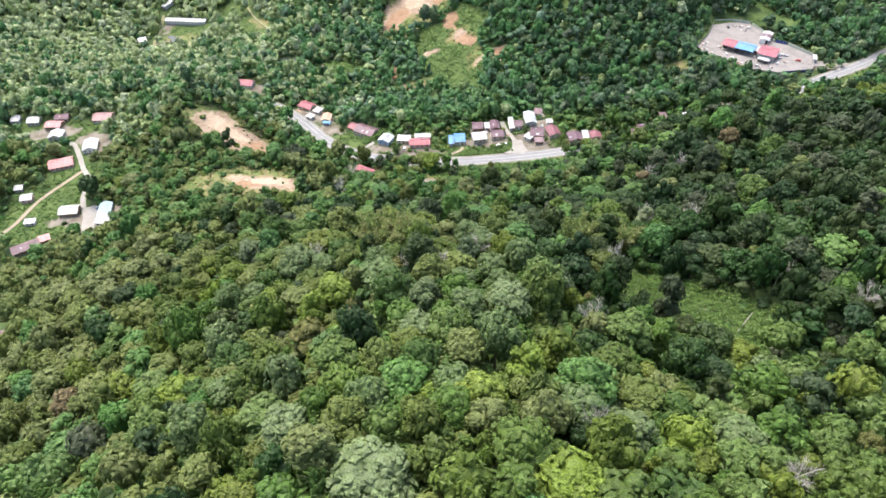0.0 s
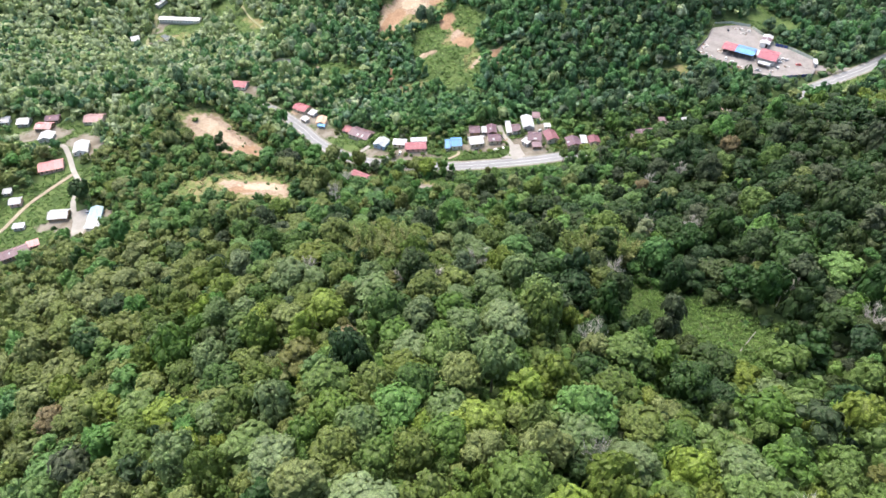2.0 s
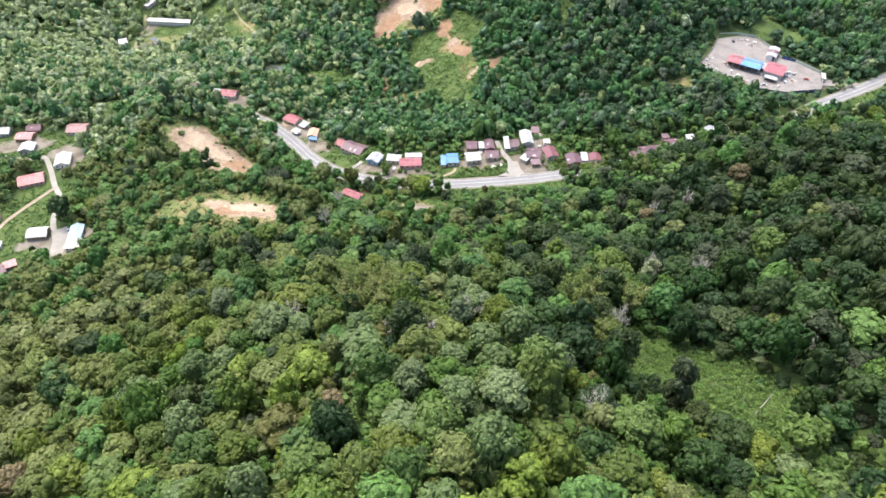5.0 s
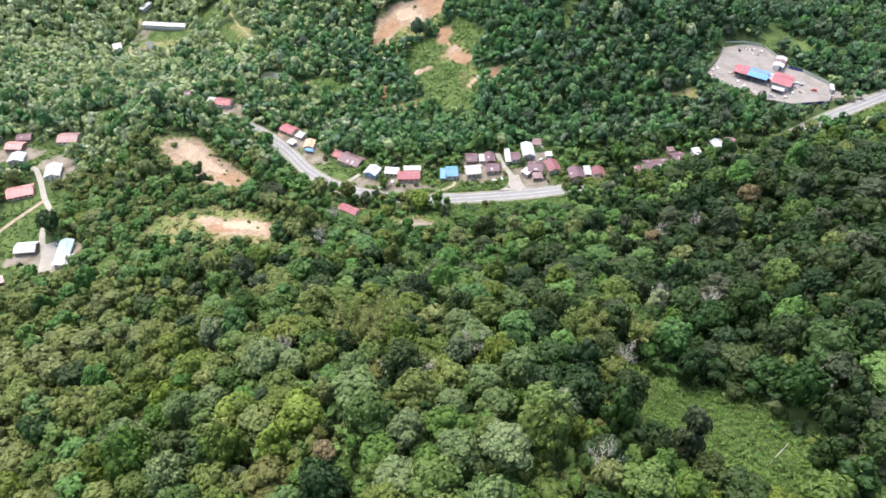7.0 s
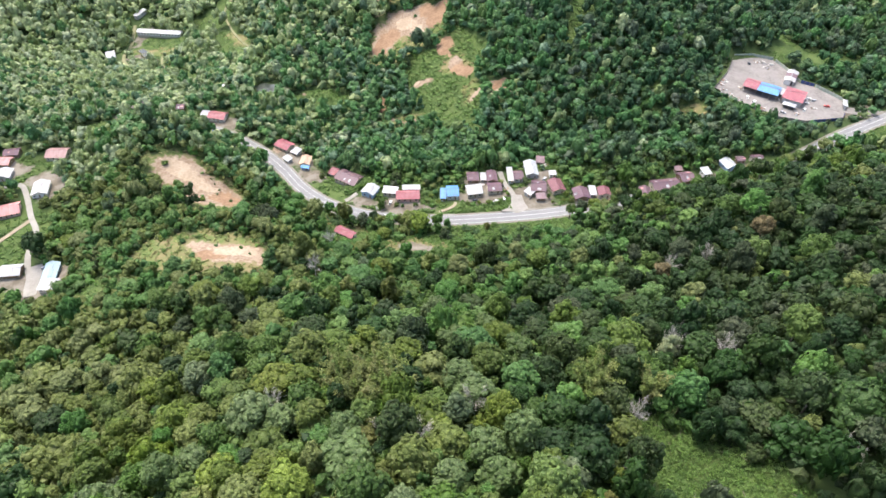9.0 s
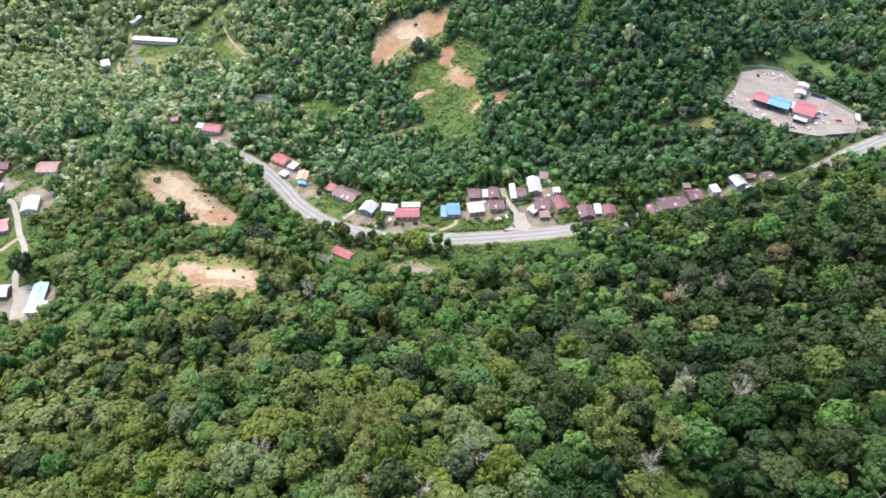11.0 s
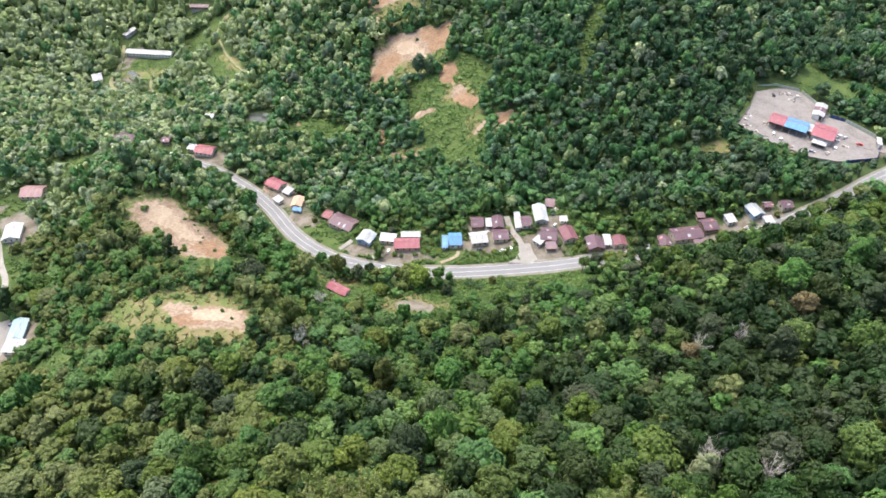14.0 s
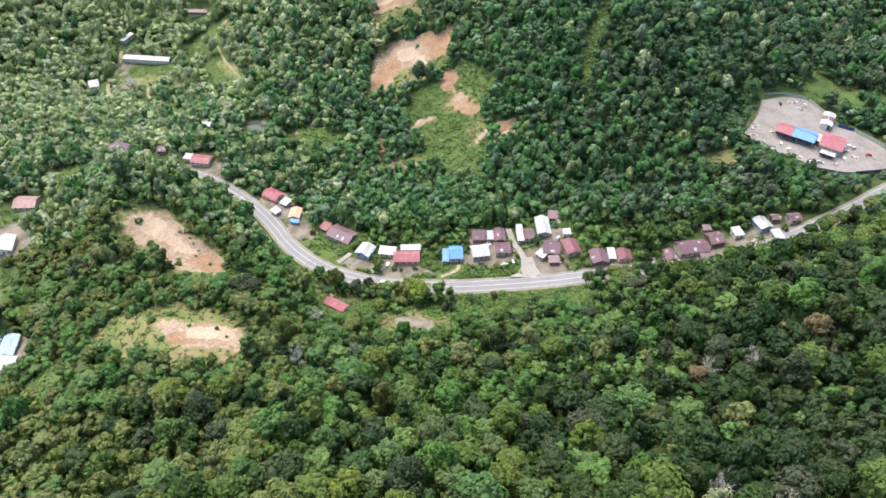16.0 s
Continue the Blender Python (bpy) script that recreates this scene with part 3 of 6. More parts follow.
def house(x, y, turn, w, d, roof, wall, label, h=2.9, kind="gable", along="w", rise=None, base=0.6, name="house", stilts=False, veranda=True):
    """A small house: walls under a metal roof, with windows, a door and porch posts."""
    FOOTPRINTS.append((x, y, turn, w, d))
    c, s = math.cos(radians(turn)), math.sin(radians(turn))
    corners = [ground_z(x + u * c - v * s, y + u * s + v * c) for u in (-w / 2, w / 2) for v in (-d / 2, d / 2)]
    z = sum(corners) / 4
    low = min(corners) - z - 0.4
    root = new(name)
    root.matrix_world = pose(x, y, z, 0, 0, turn)
    tagged(root, label, "house" if name == "house" else name.replace("_", " "))
    ww, dd = w / 2 - 0.6, d / 2 - 0.6
    part("plinth", boxed(-ww - 0.1, ww + 0.1, -dd - 0.1, dd + 0.1, low, 0.3), CONCRETE, root)
    top = 0.3 + h
    rise = rise if rise is not None else (0.22 * (d if along == "w" else w) / 2 * 1.6 if kind == "gable" else 0.12 * d)
    # walls: a shell 0.15 m thick with its gables
    t = 0.15
    for nm, dims in (("front_wall", (-ww, ww, -dd, -dd + t, 0.3, top)), ("back_wall", (-ww, ww, dd - t, dd, 0.3, top)), ("side_wall", (-ww, -ww + t, -dd + t, dd - t, 0.3, top)), ("side_wall", (ww - t, ww, -dd + t, dd - t, 0.3, top))):
        part(nm, boxed(*dims), WALLS[wall], root)
    if kind == "gable":
        for sgn in (-1, 1):
            bm = bmesh.new()
            if along == "w":
                q = [(sgn * ww, -dd, top), (sgn * ww, dd, top), (sgn * ww, 0, top + rise * 0.93)]
                off = (-sgn * t, 0, 0)
            else:
                q = [(-ww, sgn * dd, top), (ww, sgn * dd, top), (0, sgn * dd, top + rise * 0.93)]
                off = (0, -sgn * t, 0)
            a = [bm.verts.new(p) for p in q]
            b = [bm.verts.new([p[k] + off[k] for k in range(3)]) for p in q]
            bm.faces.new(a), bm.faces.new(b[::-1])
            for k in range(3):
                bm.faces.new((a[k], b[k], b[(k + 1) % 3], a[(k + 1) % 3]))
            part("gable", bm, WALLS[wall], root)
        W, D, e = w / 2, d / 2, top - 0.15
        r = top + rise
        for sgn in (-1, 1):
            bm = bmesh.new()
            if along == "w":
                slab(bm, (-W, sgn * D, e), (W, sgn * D, e), (W, 0, r), (-W, 0, r), 0.1)
            else:
                slab(bm, (sgn * W, -D, e), (sgn * W, D, e), (0, D, r), (0, -D, r), 0.1)
            bmesh.ops.recalc_face_normals(bm, faces=bm.faces)
            part("roof_slope", bm, ROOFS[roof], root)
        bm = boxed(-W, W, -0.18, 0.18, r - 0.05, r + 0.05) if along == "w" else boxed(-0.18, 0.18, -D, D, r - 0.05, r + 0.05)
        part("ridge_cap", bm, ROOFS[roof], root)
    else:
        W, D = w / 2, d / 2
        bm = bmesh.new()
        slab(bm, (-W, -D, top), (W, -D, top), (W, D, top + rise + 0.1), (-W, D, top + rise + 0.1), 0.1)
        bmesh.ops.recalc_face_normals(bm, faces=bm.faces)
        part("roof_sheet", bm, ROOFS[roof], root)
    if kind == "gable" and roof in ("maroon", "brown", "pink"):
        # odd sheets laid over the slopes in mending
        g = random.Random(int(x * 7 + y * 3))
        for _ in range(g.randint(1, 3)):
            a, b, sgn = g.uniform(-0.8, 0.5), g.uniform(0.15, 0.6), g.choice((-1, -1, 1))
            run, half = (W, D) if along == "w" else (D, W)
            u0, u1 = run * a, run * a + g.uniform(0.8, 2.4)
            v0, v1 = half * b, half * min(0.95, b + g.uniform(0.2, 0.4))
            zz = [r + (e - r) * v / half + 0.03 for v in (v0, v1)]
            q = [(u0, sgn * v0, zz[0]), (u1, sgn * v0, zz[0]), (u1, sgn * v1, zz[1]), (u0, sgn * v1, zz[1])]
            if along != "w":
                q = [(b_, a_, c_) for a_, b_, c_ in q]
            bm = bmesh.new()
            slab(bm, *q, 0.025)
            bmesh.ops.recalc_face_normals(bm, faces=bm.faces)
            part("roof_patch", bm, ROOFS[g.choice(("white", "grey", "pink", "brown"))], root)
    n = max(2, int(w / 3.2))
    for k in range(n):
        u = -ww + (k + 0.5) * 2 * ww / n
        if k == n // 2:
            part("door", boxed(u - 0.45, u + 0.45, -dd - 0.05, -dd + 0.02, 0.3, 2.35), DOOR, root)
        else:
            f = part("window", boxed(u - 0.7, u + 0.7, -dd - 0.06, -dd + 0.02, 1.15, 2.4), FRAME, root)
            part("pane", boxed(u - 0.6, u + 0.6, -dd - 0.075, -dd - 0.05, 1.25, 2.3), GLASS, f)
    for sgn in (-1, 1):
        f = part("window", boxed(sgn * ww - 0.05, sgn * ww + 0.05, -0.7, 0.7, 1.15, 2.3), FRAME, root)
        part("pane", boxed(sgn * ww - 0.07, sgn * ww + 0.07, -0.6, 0.6, 1.25, 2.2), GLASS, f)
    if veranda and kind == "gable" and along == "w":
        for u in (-ww + 0.1, 0.3 * ww, ww - 0.1):
            part("post", boxed(u - 0.07, u + 0.07, -d / 2 + 0.1, -d / 2 + 0.24, low, top - 0.2), POST, root)
    return root


HOUSES = [
    # along the road, from the west
    (-109, 474, -32, 12.5, 9.5, "red", "cream", "small cream house with a faded red metal roof", {}),
    (-99.5, 467, -32, 6, 6.5, "white", "grey", "low white-roofed lean-to beside a red-roofed house", {"kind": "shed", "h": 2.4}),
    (-104, 457.5, -44, 6.5, 5, "white", "grey", "white-roofed open stall at the roadside", {"kind": "shed", "h": 2.2}),
    (-91, 455, -4, 7.5, 10, "orange", "cream", "narrow house with an orange metal roof", {"along": "d"}),
    (-90, 447, -12, 6, 3, "blue", "blue", "small bright blue awning shed before an orange-roofed house", {"kind": "shed", "h": 2.0}),
    (-70, 444, -25, 6, 7, "red", "cream", "small shed with a bright red roof", {"kind": "shed"}),
    (-58, 433.5, -30, 17, 12, "brown", "cream", "large low house with a faded purple-brown roof", {}),
    (-41.8, 416, -24, 9.5, 10, "grey", "blue", "grey-roofed house with pale blue gable walls", {"along": "d", "h": 3.2}),
    (-28.5, 414.5, -6, 10, 6.5, "white", "cream", "long white-roofed shed beside a red-roofed house", {"kind": "shed", "h": 2.8}),
    (-17, 409.5, 3, 15.5, 9, "red", "pink", "wide house with a bright red metal roof above the road", {"h": 3.0}),
    (-15, 417, 3, 12, 4.5, "grey", "wood", "patched grey lean-to behind the red-roofed house", {"kind": "shed", "h": 2.5}),
    (6, 410, 0, 4, 9.5, "blue", "white", "narrow blue-roofed annexe of a village house", {"kind": "shed", "h": 2.6}),
    (12, 412, 4, 8, 11, "blue", "white", "village house with a bright blue metal roof", {"h": 3.3}),
    (25.5, 426.5, 3, 8.2, 9.5, "maroon", "wood", "wooden house with a dark maroon roof", {}),
    (26, 413, 11, 10.5, 10, "white", "cream", "village house under a wide white metal roof", {"h": 3.2}),
    (39.3, 415.5, 5, 9.6, 9.4, "maroon", "cream", "cream house with a dark maroon metal roof", {}),
    (38.2, 426, 3, 7, 11, "maroon", "wood", "rear wing with a dark maroon roof", {"along": "d"}),
    (32.5, 426, 3, 4, 7, "white", "grey", "white-roofed washhouse beside a maroon-roofed wing", {"kind": "shed", "h": 2.3}),
    (55.5, 426.5, 6, 6.6, 9.4, "maroon", "white", "white house with a maroon metal roof", {}),
    (50.3, 427, 3, 4, 13, "white", "white", "long narrow white-roofed side building", {"kind": "shed", "h": 2.7}),
    (64.7, 433.5, 3, 8.6, 15.5, "grey", "grey", "tall hall with a pale grey metal roof", {"along": "d", "h": 3.6}),
    (72.5, 446, -8, 6.2, 7, "brown", "cream", "small hut with patched brown and white roof", {"kind": "shed"}),
    (68, 414.5, -6, 10, 11, "maroon", "wood", "wooden house with a broad maroon roof by the drive", {"h": 3.2}),
    (62, 410, -45, 6, 5.7, "white", "grey", "white sheet-roofed porch beside a maroon-roofed house", {"kind": "shed", "h": 2.6}),
    (68.6, 405.5, 5, 6.5, 5.5, "brown", "wood", "low brown-roofed shed near the road", {"kind": "shed", "h": 2.3}),
    (79.7, 415, 13, 9.3, 12, "darkred", "cream", "house with a dark red metal roof at the forest edge", {"along": "d"}),
    (78.4, 427.5, 4, 5, 4.6, "white", "white", "small white-roofed hut at the forest edge", {"kind": "shed", "h": 2.4}),
    (94.5, 406.5, 6, 10.2, 11, "maroon", "wood", "weathered wooden house with a streaked maroon roof", {"along": "d"}),
    (102, 408.5, 2, 4.6, 8.4, "grey", "grey", "grey-roofed passage between two houses", {"kind": "shed", "h": 2.4}),
    (109, 407.5, 3, 8.3, 8.5, "darkred", "cream", "house with a dark red metal roof", {"along": "d"}),
    (135, 406, 0, 7.4, 9, "maroon", "wood", "small maroon-roofed house among trees", {"along": "d"}),
    (148.5, 411.5, 10, 18.5, 10.5, "maroon", "cream", "long house with a faded maroon roof", {"h": 3.2}),
    (163, 418, 14, 9.8, 10, "maroon", "wood", "wooden house with a dark maroon roof", {}),
    (155, 403.8, 4, 7.4, 5.4, "maroon", "wood", "low maroon-roofed shed near the road", {"kind": "shed", "h": 2.3}),
    (160.5, 426.5, 4, 5.3, 4.6, "brown", "wood", "small brown-roofed outhouse at the forest edge", {"kind": "shed", "h": 2.4}),
    (176.7, 421.7, 15, 6, 6.8, "white", "white", "small hut with a white metal roof", {"kind": "shed"}),
    (192.5, 427.3, 18, 8.6, 10, "grey", "blue", "two-tone grey and white roofed house", {"along": "d", "h": 3.2}),
    (198.3, 418, 12, 6, 7.6, "grey", "grey", "grey sheet-roofed carport beside a house", {"kind": "shed", "h": 2.6}),
    (201, 431.5, 4, 6, 5.2, "maroon", "wood", "small maroon-roofed hut behind a grey-roofed house", {}),
    (211.6, 430.8, 13, 7.6, 7, "maroon", "cream", "cream hut with a maroon metal roof", {}),
    # below the road
    (-52, 365, -30, 13, 6, "red", "cream", "long shed with a bright red roof below the road", {"h": 2.5}),
    # upper valley
    (-232, 524, -2, 17, 16, "maroon", "wood", "large dark maroon-roofed wooden hall", {"h": 3.4, "along": "d"}),
    (-220, 520, -2, 8, 6, "white", "grey", "white sheet-roofed shelter beside a maroon hall", {"kind": "shed", "h": 2.4}),
    (-199.5, 526, 5, 6.3, 7, "maroon", "wood", "small dark maroon hut by the road", {}),
    (-167, 513, -10, 14, 10, "red", "white", "house with a red roof and a white front canopy", {}),
    (-178, 517, -10, 6, 6, "grey", "grey", "grey-roofed lean-to beside the red-roofed house", {"kind": "shed", "h": 2.3}),
    (-291, 735, -4, 47, 9, "white", "white", "very long white-roofed low building", {"h": 3.2, "veranda": False}),
    (-325, 686, 25, 9, 14, "white", "white", "white-roofed house beside a track", {}),
    (-252, 796, 0, 20, 8, "brown", "wood", "brown-roofed farmhouse among trees on the slope", {}),
    (-320, 766, -28, 6, 15, "white", "grey", "long narrow white-roofed shed", {"kind": "shed"}),
    (-182, 572, 0, 7, 5.5, "white", "grey", "small white-roofed hut among trees", {"kind": "shed", "h": 2.4}),
    # western hamlet
    (-236, 231, 10, 8, 7, "brown", "wood", "small brown-roofed hut on the western slope", {}),
    (-274.5, 471, 3, 15, 12.5, "mauve", "cream", "house with a faded mauve-brown roof", {}),
    (-269.5, 430.5, 14, 11, 15, "white", "white", "white house with a white metal roof", {"along": "d"}),
    (-282.7, 408, 22, 17, 12.5, "pink", "pink", "long house with a pinkish red roof", {}),
    (-331, 470, 4, 10, 10, "white", "grey", "white-roofed hamlet house with grey walls", {}),
    (-311, 462, 0, 13, 10, "pink", "wood", "hamlet house with a faded maroon roof", {}),
    (-309, 473, 8, 11, 9, "maroon", "wood", "hamlet house with a dark maroon roof", {}),
    (-303, 447, 8, 11, 11, "white", "grey", "grey-walled hamlet house with a white roof", {"along": "d"}),
    (-348, 473, 10, 7, 8, "white", "white", "small white-roofed hut standing beside trees", {"kind": "shed"}),
    (-253.5, 352, 8, 13, 10, "white", "wood", "white-roofed house with a brown wooden porch", {}),
    (-228, 350, 10, 8.6, 14.5, "paleblue", "blue", "house with a pale blue metal roof and blue walls", {"along": "d", "h": 3.2}),
    (-222, 336, 0, 11, 8.5, "white", "white", "white sheet-roofed garage on the lane", {"kind": "shed", "h": 2.8}),
    (-290, 367.5, 12, 8, 8, "white", "pink", "small house with a white roof and maroon walls", {}),
    (-301.5, 379, 12, 6, 5.5, "white", "grey", "small white-roofed shed on the slope", {"kind": "shed", "h": 2.3}),
    (-276, 341.5, 10, 7.5, 5, "white", "grey", "low white-roofed shed beside the dirt track", {"kind": "shed", "h": 2.3}),
    (-267, 316, 35, 17, 9, "brown", "wood", "large house with a purple-brown roof", {}),
    (-258.4, 323.5, 31, 7.4, 6, "pink", "wood", "faded lean-to beside the purple-brown roof", {"kind": "shed", "h": 2.5}),
]
for x, y, turn, w, d, roof, wall, label, more in HOUSES:
    house(x, y, turn, w, d, roof, wall, label, name="shed" if more.get("kind") == "shed" else "house", **more)

# ---- the walled yard ----
YARD = [(206, 512), (221, 533), (235, 560), (250, 562), (265, 556), (270, 540), (273, 522), (282, 517), (295, 498), (290, 482), (284, 473), (256, 469), (239, 474), (222, 489)]
YARD_Z = 31.25


def build_yard():
    bm = bmesh.new()
    top = [bm.verts.new((x, y, YARD_Z)) for x, y in YARD]
    low = [bm.verts.new((x, y, 29.8)) for x, y in YARD]
    bm.faces.new(top[::-1])
    for k in range(len(YARD)):
        j = (k + 1) % len(YARD)
        bm.faces.new((top[k], top[j], low[j], low[k]))
    bmesh.ops.recalc_face_normals(bm, faces=bm.faces)
    ob = part("yard_pavement", bm, GRAVEL, None)
    tagged(ob, "pale grey-brown gravel yard with tyre-worn patches", "yard", kind="structure")


build_yard()
BLUE_SHEET = metal_roof("blue_fence_sheet", (0.03, 0.06, 0.2), (0.05, 0.09, 0.24))
GREEN_SHEET = metal_roof("pale_fence_sheet", (0.38, 0.44, 0.38), (0.45, 0.48, 0.42))
DARK_WALL = material("old_wall", [(0.2, 0.19, 0.17), (0.34, 0.32, 0.29)], scale=0.3, rough=0.9)


def fence(points, tall, mat, label, step=3.0):
    """Sheet panels between posts along a line."""
    root = new("fence")
    root.location = (*points[0], YARD_Z)
    tagged(root, label, "fence")
    x0, y0 = points[0]
    for (ax, ay), (bx, by) in zip(points, points[1:]):
        n = max(1, round(math.hypot(bx - ax, by - ay) / step))
        a = math.atan2(by - ay, bx - ax)
        for k in range(n):
            u, v = (k + 0.5) / n, 1 / n * math.hypot(bx - ax, by - ay)
            m = Matrix.Translation((ax + (bx - ax) * u - x0, ay + (by - ay) * u - y0, 0)) @ Matrix.Rotation(a, 4, "Z")
            p = part("panel", boxed(-v / 2 + 0.06, v / 2 - 0.06, -0.04, 0.04, -1.2, tall), mat, root)
            p.matrix_basis = m
            q = part("post", boxed(-v / 2 - 0.07, -v / 2 + 0.07, -0.07, 0.07, -1.4, tall + 0.12), POST, root)
            q.matrix_basis = m


fence([(206, 512.5), (221, 533.5), (234.5, 560)], 1.6, DARK_WALL, "weathered grey wall panels along the yard")
fence([(235, 560.5), (250, 562.5), (265, 556.5)], 2.2, GREEN_SHEET, "pale green metal fence behind the yard")
fence([(266, 555), (270.5, 540), (273.5, 523)], 1.8, GREEN_SHEET, "pale metal fence beside the yard shed")
fence([(273.8, 522.5), (282, 517.5)], 2.2, BLUE_SHEET, "dark blue metal fence panels beside the yard")
fence([(282.5, 517), (289, 508), (295, 498.5)], 2.2, GREEN_SHEET, "weathered pale wall leading to the gate")
fence([(289.5, 481.5), (284, 472.6), (262, 469.2)], 2.2, BLUE_SHEET, "dark blue sheet fence at the yard's front")
fence([(261.5, 469), (256, 468.6), (239, 473.6), (222, 488.6)], 1.8, DARK_WALL, "low grey fence at the edge of the trees")


def gate(x, y, turn):
    root = new("yard_gate")
    root.matrix_world = pose(x, y, YARD_Z, 0, 0, turn)
    tagged(root, "white metal gate with a small roof at the yard entrance", "gate")
    for u in (-4.2, 4.2):
        part("pillar", boxed(u - 0.35, u + 0.35, -0.35, 0.35, -1, 3.0), WALLS["white"], root)
    part("canopy", boxed(-4.6, 4.6, -1.6, 1.6, 3.0, 3.35), ROOFS["white"], root)
    for k in range(9):
        u = -3.6 + 0.9 * k
        part("bar", boxed(u - 0.06, u + 0.06, -0.05, 0.05, 0.1, 1.9), WALLS["white"], root)
    part("rail", boxed(-3.8, 3.8, -0.06, 0.06, 1.0, 1.15), WALLS["white"], root)


gate(292.5, 490, 70)


def hall(x, y, turn, w, d, h, rise, stripes, label, walls="grey", open_front=True):
    """A workshop hall: steel posts, a low gabled roof in coloured stretches, walls behind."""
    FOOTPRINTS.append((x, y, turn, w, d))
    root = new("workshop")
    root.matrix_world = pose(x, y, YARD_Z, 0, 0, turn)
    tagged(root, label, "workshop")
    W, D = w / 2, d / 2
    part("back_wall", boxed(-W + 0.5, W - 0.5, D - 0.8, D - 0.6, 0, h), WALLS[walls], root)
    part("side_wall", boxed(-W + 0.5, -W + 0.7, -D * 0.3, D - 0.8, 0, h), WALLS[walls], root)
    part("side_wall", boxed(W - 0.7, W - 0.5, -D * 0.3, D - 0.8, 0, h), WALLS[walls], root)
    if not open_front:
        part("front_wall", boxed(-W + 0.5, W - 0.5, -D + 0.8, -D + 1.0, 0, h), WALLS[walls], root)
        part("shutter", boxed(-1.8, 1.8, -D + 0.7, -D + 0.8, 0, 3.0), WALLS["white"], root)
    n = max(3, int(w / 4))
    for k in range(n):
        u = -W + 0.6 + k * (w - 1.2) / (n - 1)
        part("post", boxed(u - 0.12, u + 0.12, -D + 0.4, -D + 0.64, 0, h - 0.1), POST, root)
    at = -W
    for share, roof in stripes:
        to = at + w * share
        for sgn in (-1, 1):
            bm = bmesh.new()
            slab(bm, (at, sgn * D, h), (to, sgn * D, h), (to, 0, h + rise), (at, 0, h + rise), 0.12)
            bmesh.ops.recalc_face_normals(bm, faces=bm.faces)
            part("roof_slope", bm, ROOFS[roof], root)
        at = to
    part("ridge_cap", boxed(-W, W, -0.2, 0.2, h + rise - 0.06, h + rise + 0.08), ROOFS[stripes[0][1]], root)
    return root


hall(238.5, 508, -33, 25, 14, 4.6, 1.4, [(0.42, "red"), (0.58, "blue")], "open workshop hall under a pink-red and blue metal roof")
hall(258.5, 497.5, -33, 14.5, 18, 4.6, 1.5, [(1.0, "red")], "workshop hall with a bright red metal roof", open_front=False)
hall(250.3, 503.5, -33, 5.5, 10, 4.0, 0.4, [(1.0, "white")], "white sheet roof joining two workshop halls")
hall(251.5, 487.2, -33, 9, 5, 3.0, 0.5, [(1.0, "white")], "white canopy in front of the red workshop")
hall(267, 526, 59, 18, 8, 3.6, 1.0, [(0.35, "white"), (0.33, "maroon"), (0.32, "white")], "narrow store with a white and maroon banded roof", walls="white", open_front=False)
RUST = material("rusty_scrap", [(0.12, 0.07, 0.05), (0.3, 0.17, 0.1), (0.4, 0.38, 0.35)], scale=0.8, rough=0.8)
TYRE = material("tyre_rubber", [(0.02, 0.02, 0.02), (0.035, 0.035, 0.035)], scale=2)
CHROME = material("wheel_metal", [(0.4, 0.4, 0.4), (0.6, 0.6, 0.6)], scale=2, rough=0.35, metal=0.7)
LAMP = material("lamp_glass", [(0.7, 0.7, 0.66), (0.8, 0.8, 0.76)], scale=2, rough=0.2)
CAR_PAINT = {k: material(k + "_car_paint", [v, [min(1, c * 1.15) for c in v]], scale=0.4, rough=0.3, bump=0, spec=0.5) for k, v in {"white": (0.72, 0.72, 0.72), "silver": (0.42, 0.43, 0.45), "red": (0.45, 0.04, 0.03), "dark": (0.04, 0.045, 0.06), "blue": (0.06, 0.12, 0.3)}.items()}


def wheels(root, places, r):
    for u, v in places:
        bm = bmesh.new()
        bmesh.ops.create_cone(bm, cap_ends=True, segments=14, radius1=r, radius2=r, depth=0.24, matrix=Matrix.Translation((u, v, r)) @ Matrix.Rotation(radians(90), 4, "X"))
        wheel = part("wheel", bm, TYRE, root)
        bm = bmesh.new()
        bmesh.ops.create_cone(bm, cap_ends=True, segments=12, radius1=r * 0.58, radius2=r * 0.58, depth=0.27, matrix=Matrix.Translation((u, v, r)) @ Matrix.Rotation(radians(90), 4, "X"))
        part("rim", bm, CHROME, wheel)


def tapered(x0, x1, y, z0, z1, ins0, ins1, iny):
    """A block whose top is drawn in at both ends and sides."""
    bm = bmesh.new()
    v = [bm.verts.new(c) for c in ((x0, -y, z0), (x1, -y, z0), (x1, y, z0), (x0, y, z0), (x0 + ins0, -y + iny, z1), (x1 - ins1, -y + iny, z1), (x1 - ins1, y - iny, z1), (x0 + ins0, y - iny, z1))]
    for f in ((3, 2, 1, 0), (4, 5, 6, 7), (0, 1, 5, 4), (1, 2, 6, 5), (2, 3, 7, 6), (3, 0, 4, 7)):
        bm.faces.new([v[k] for k in f])
    return bm


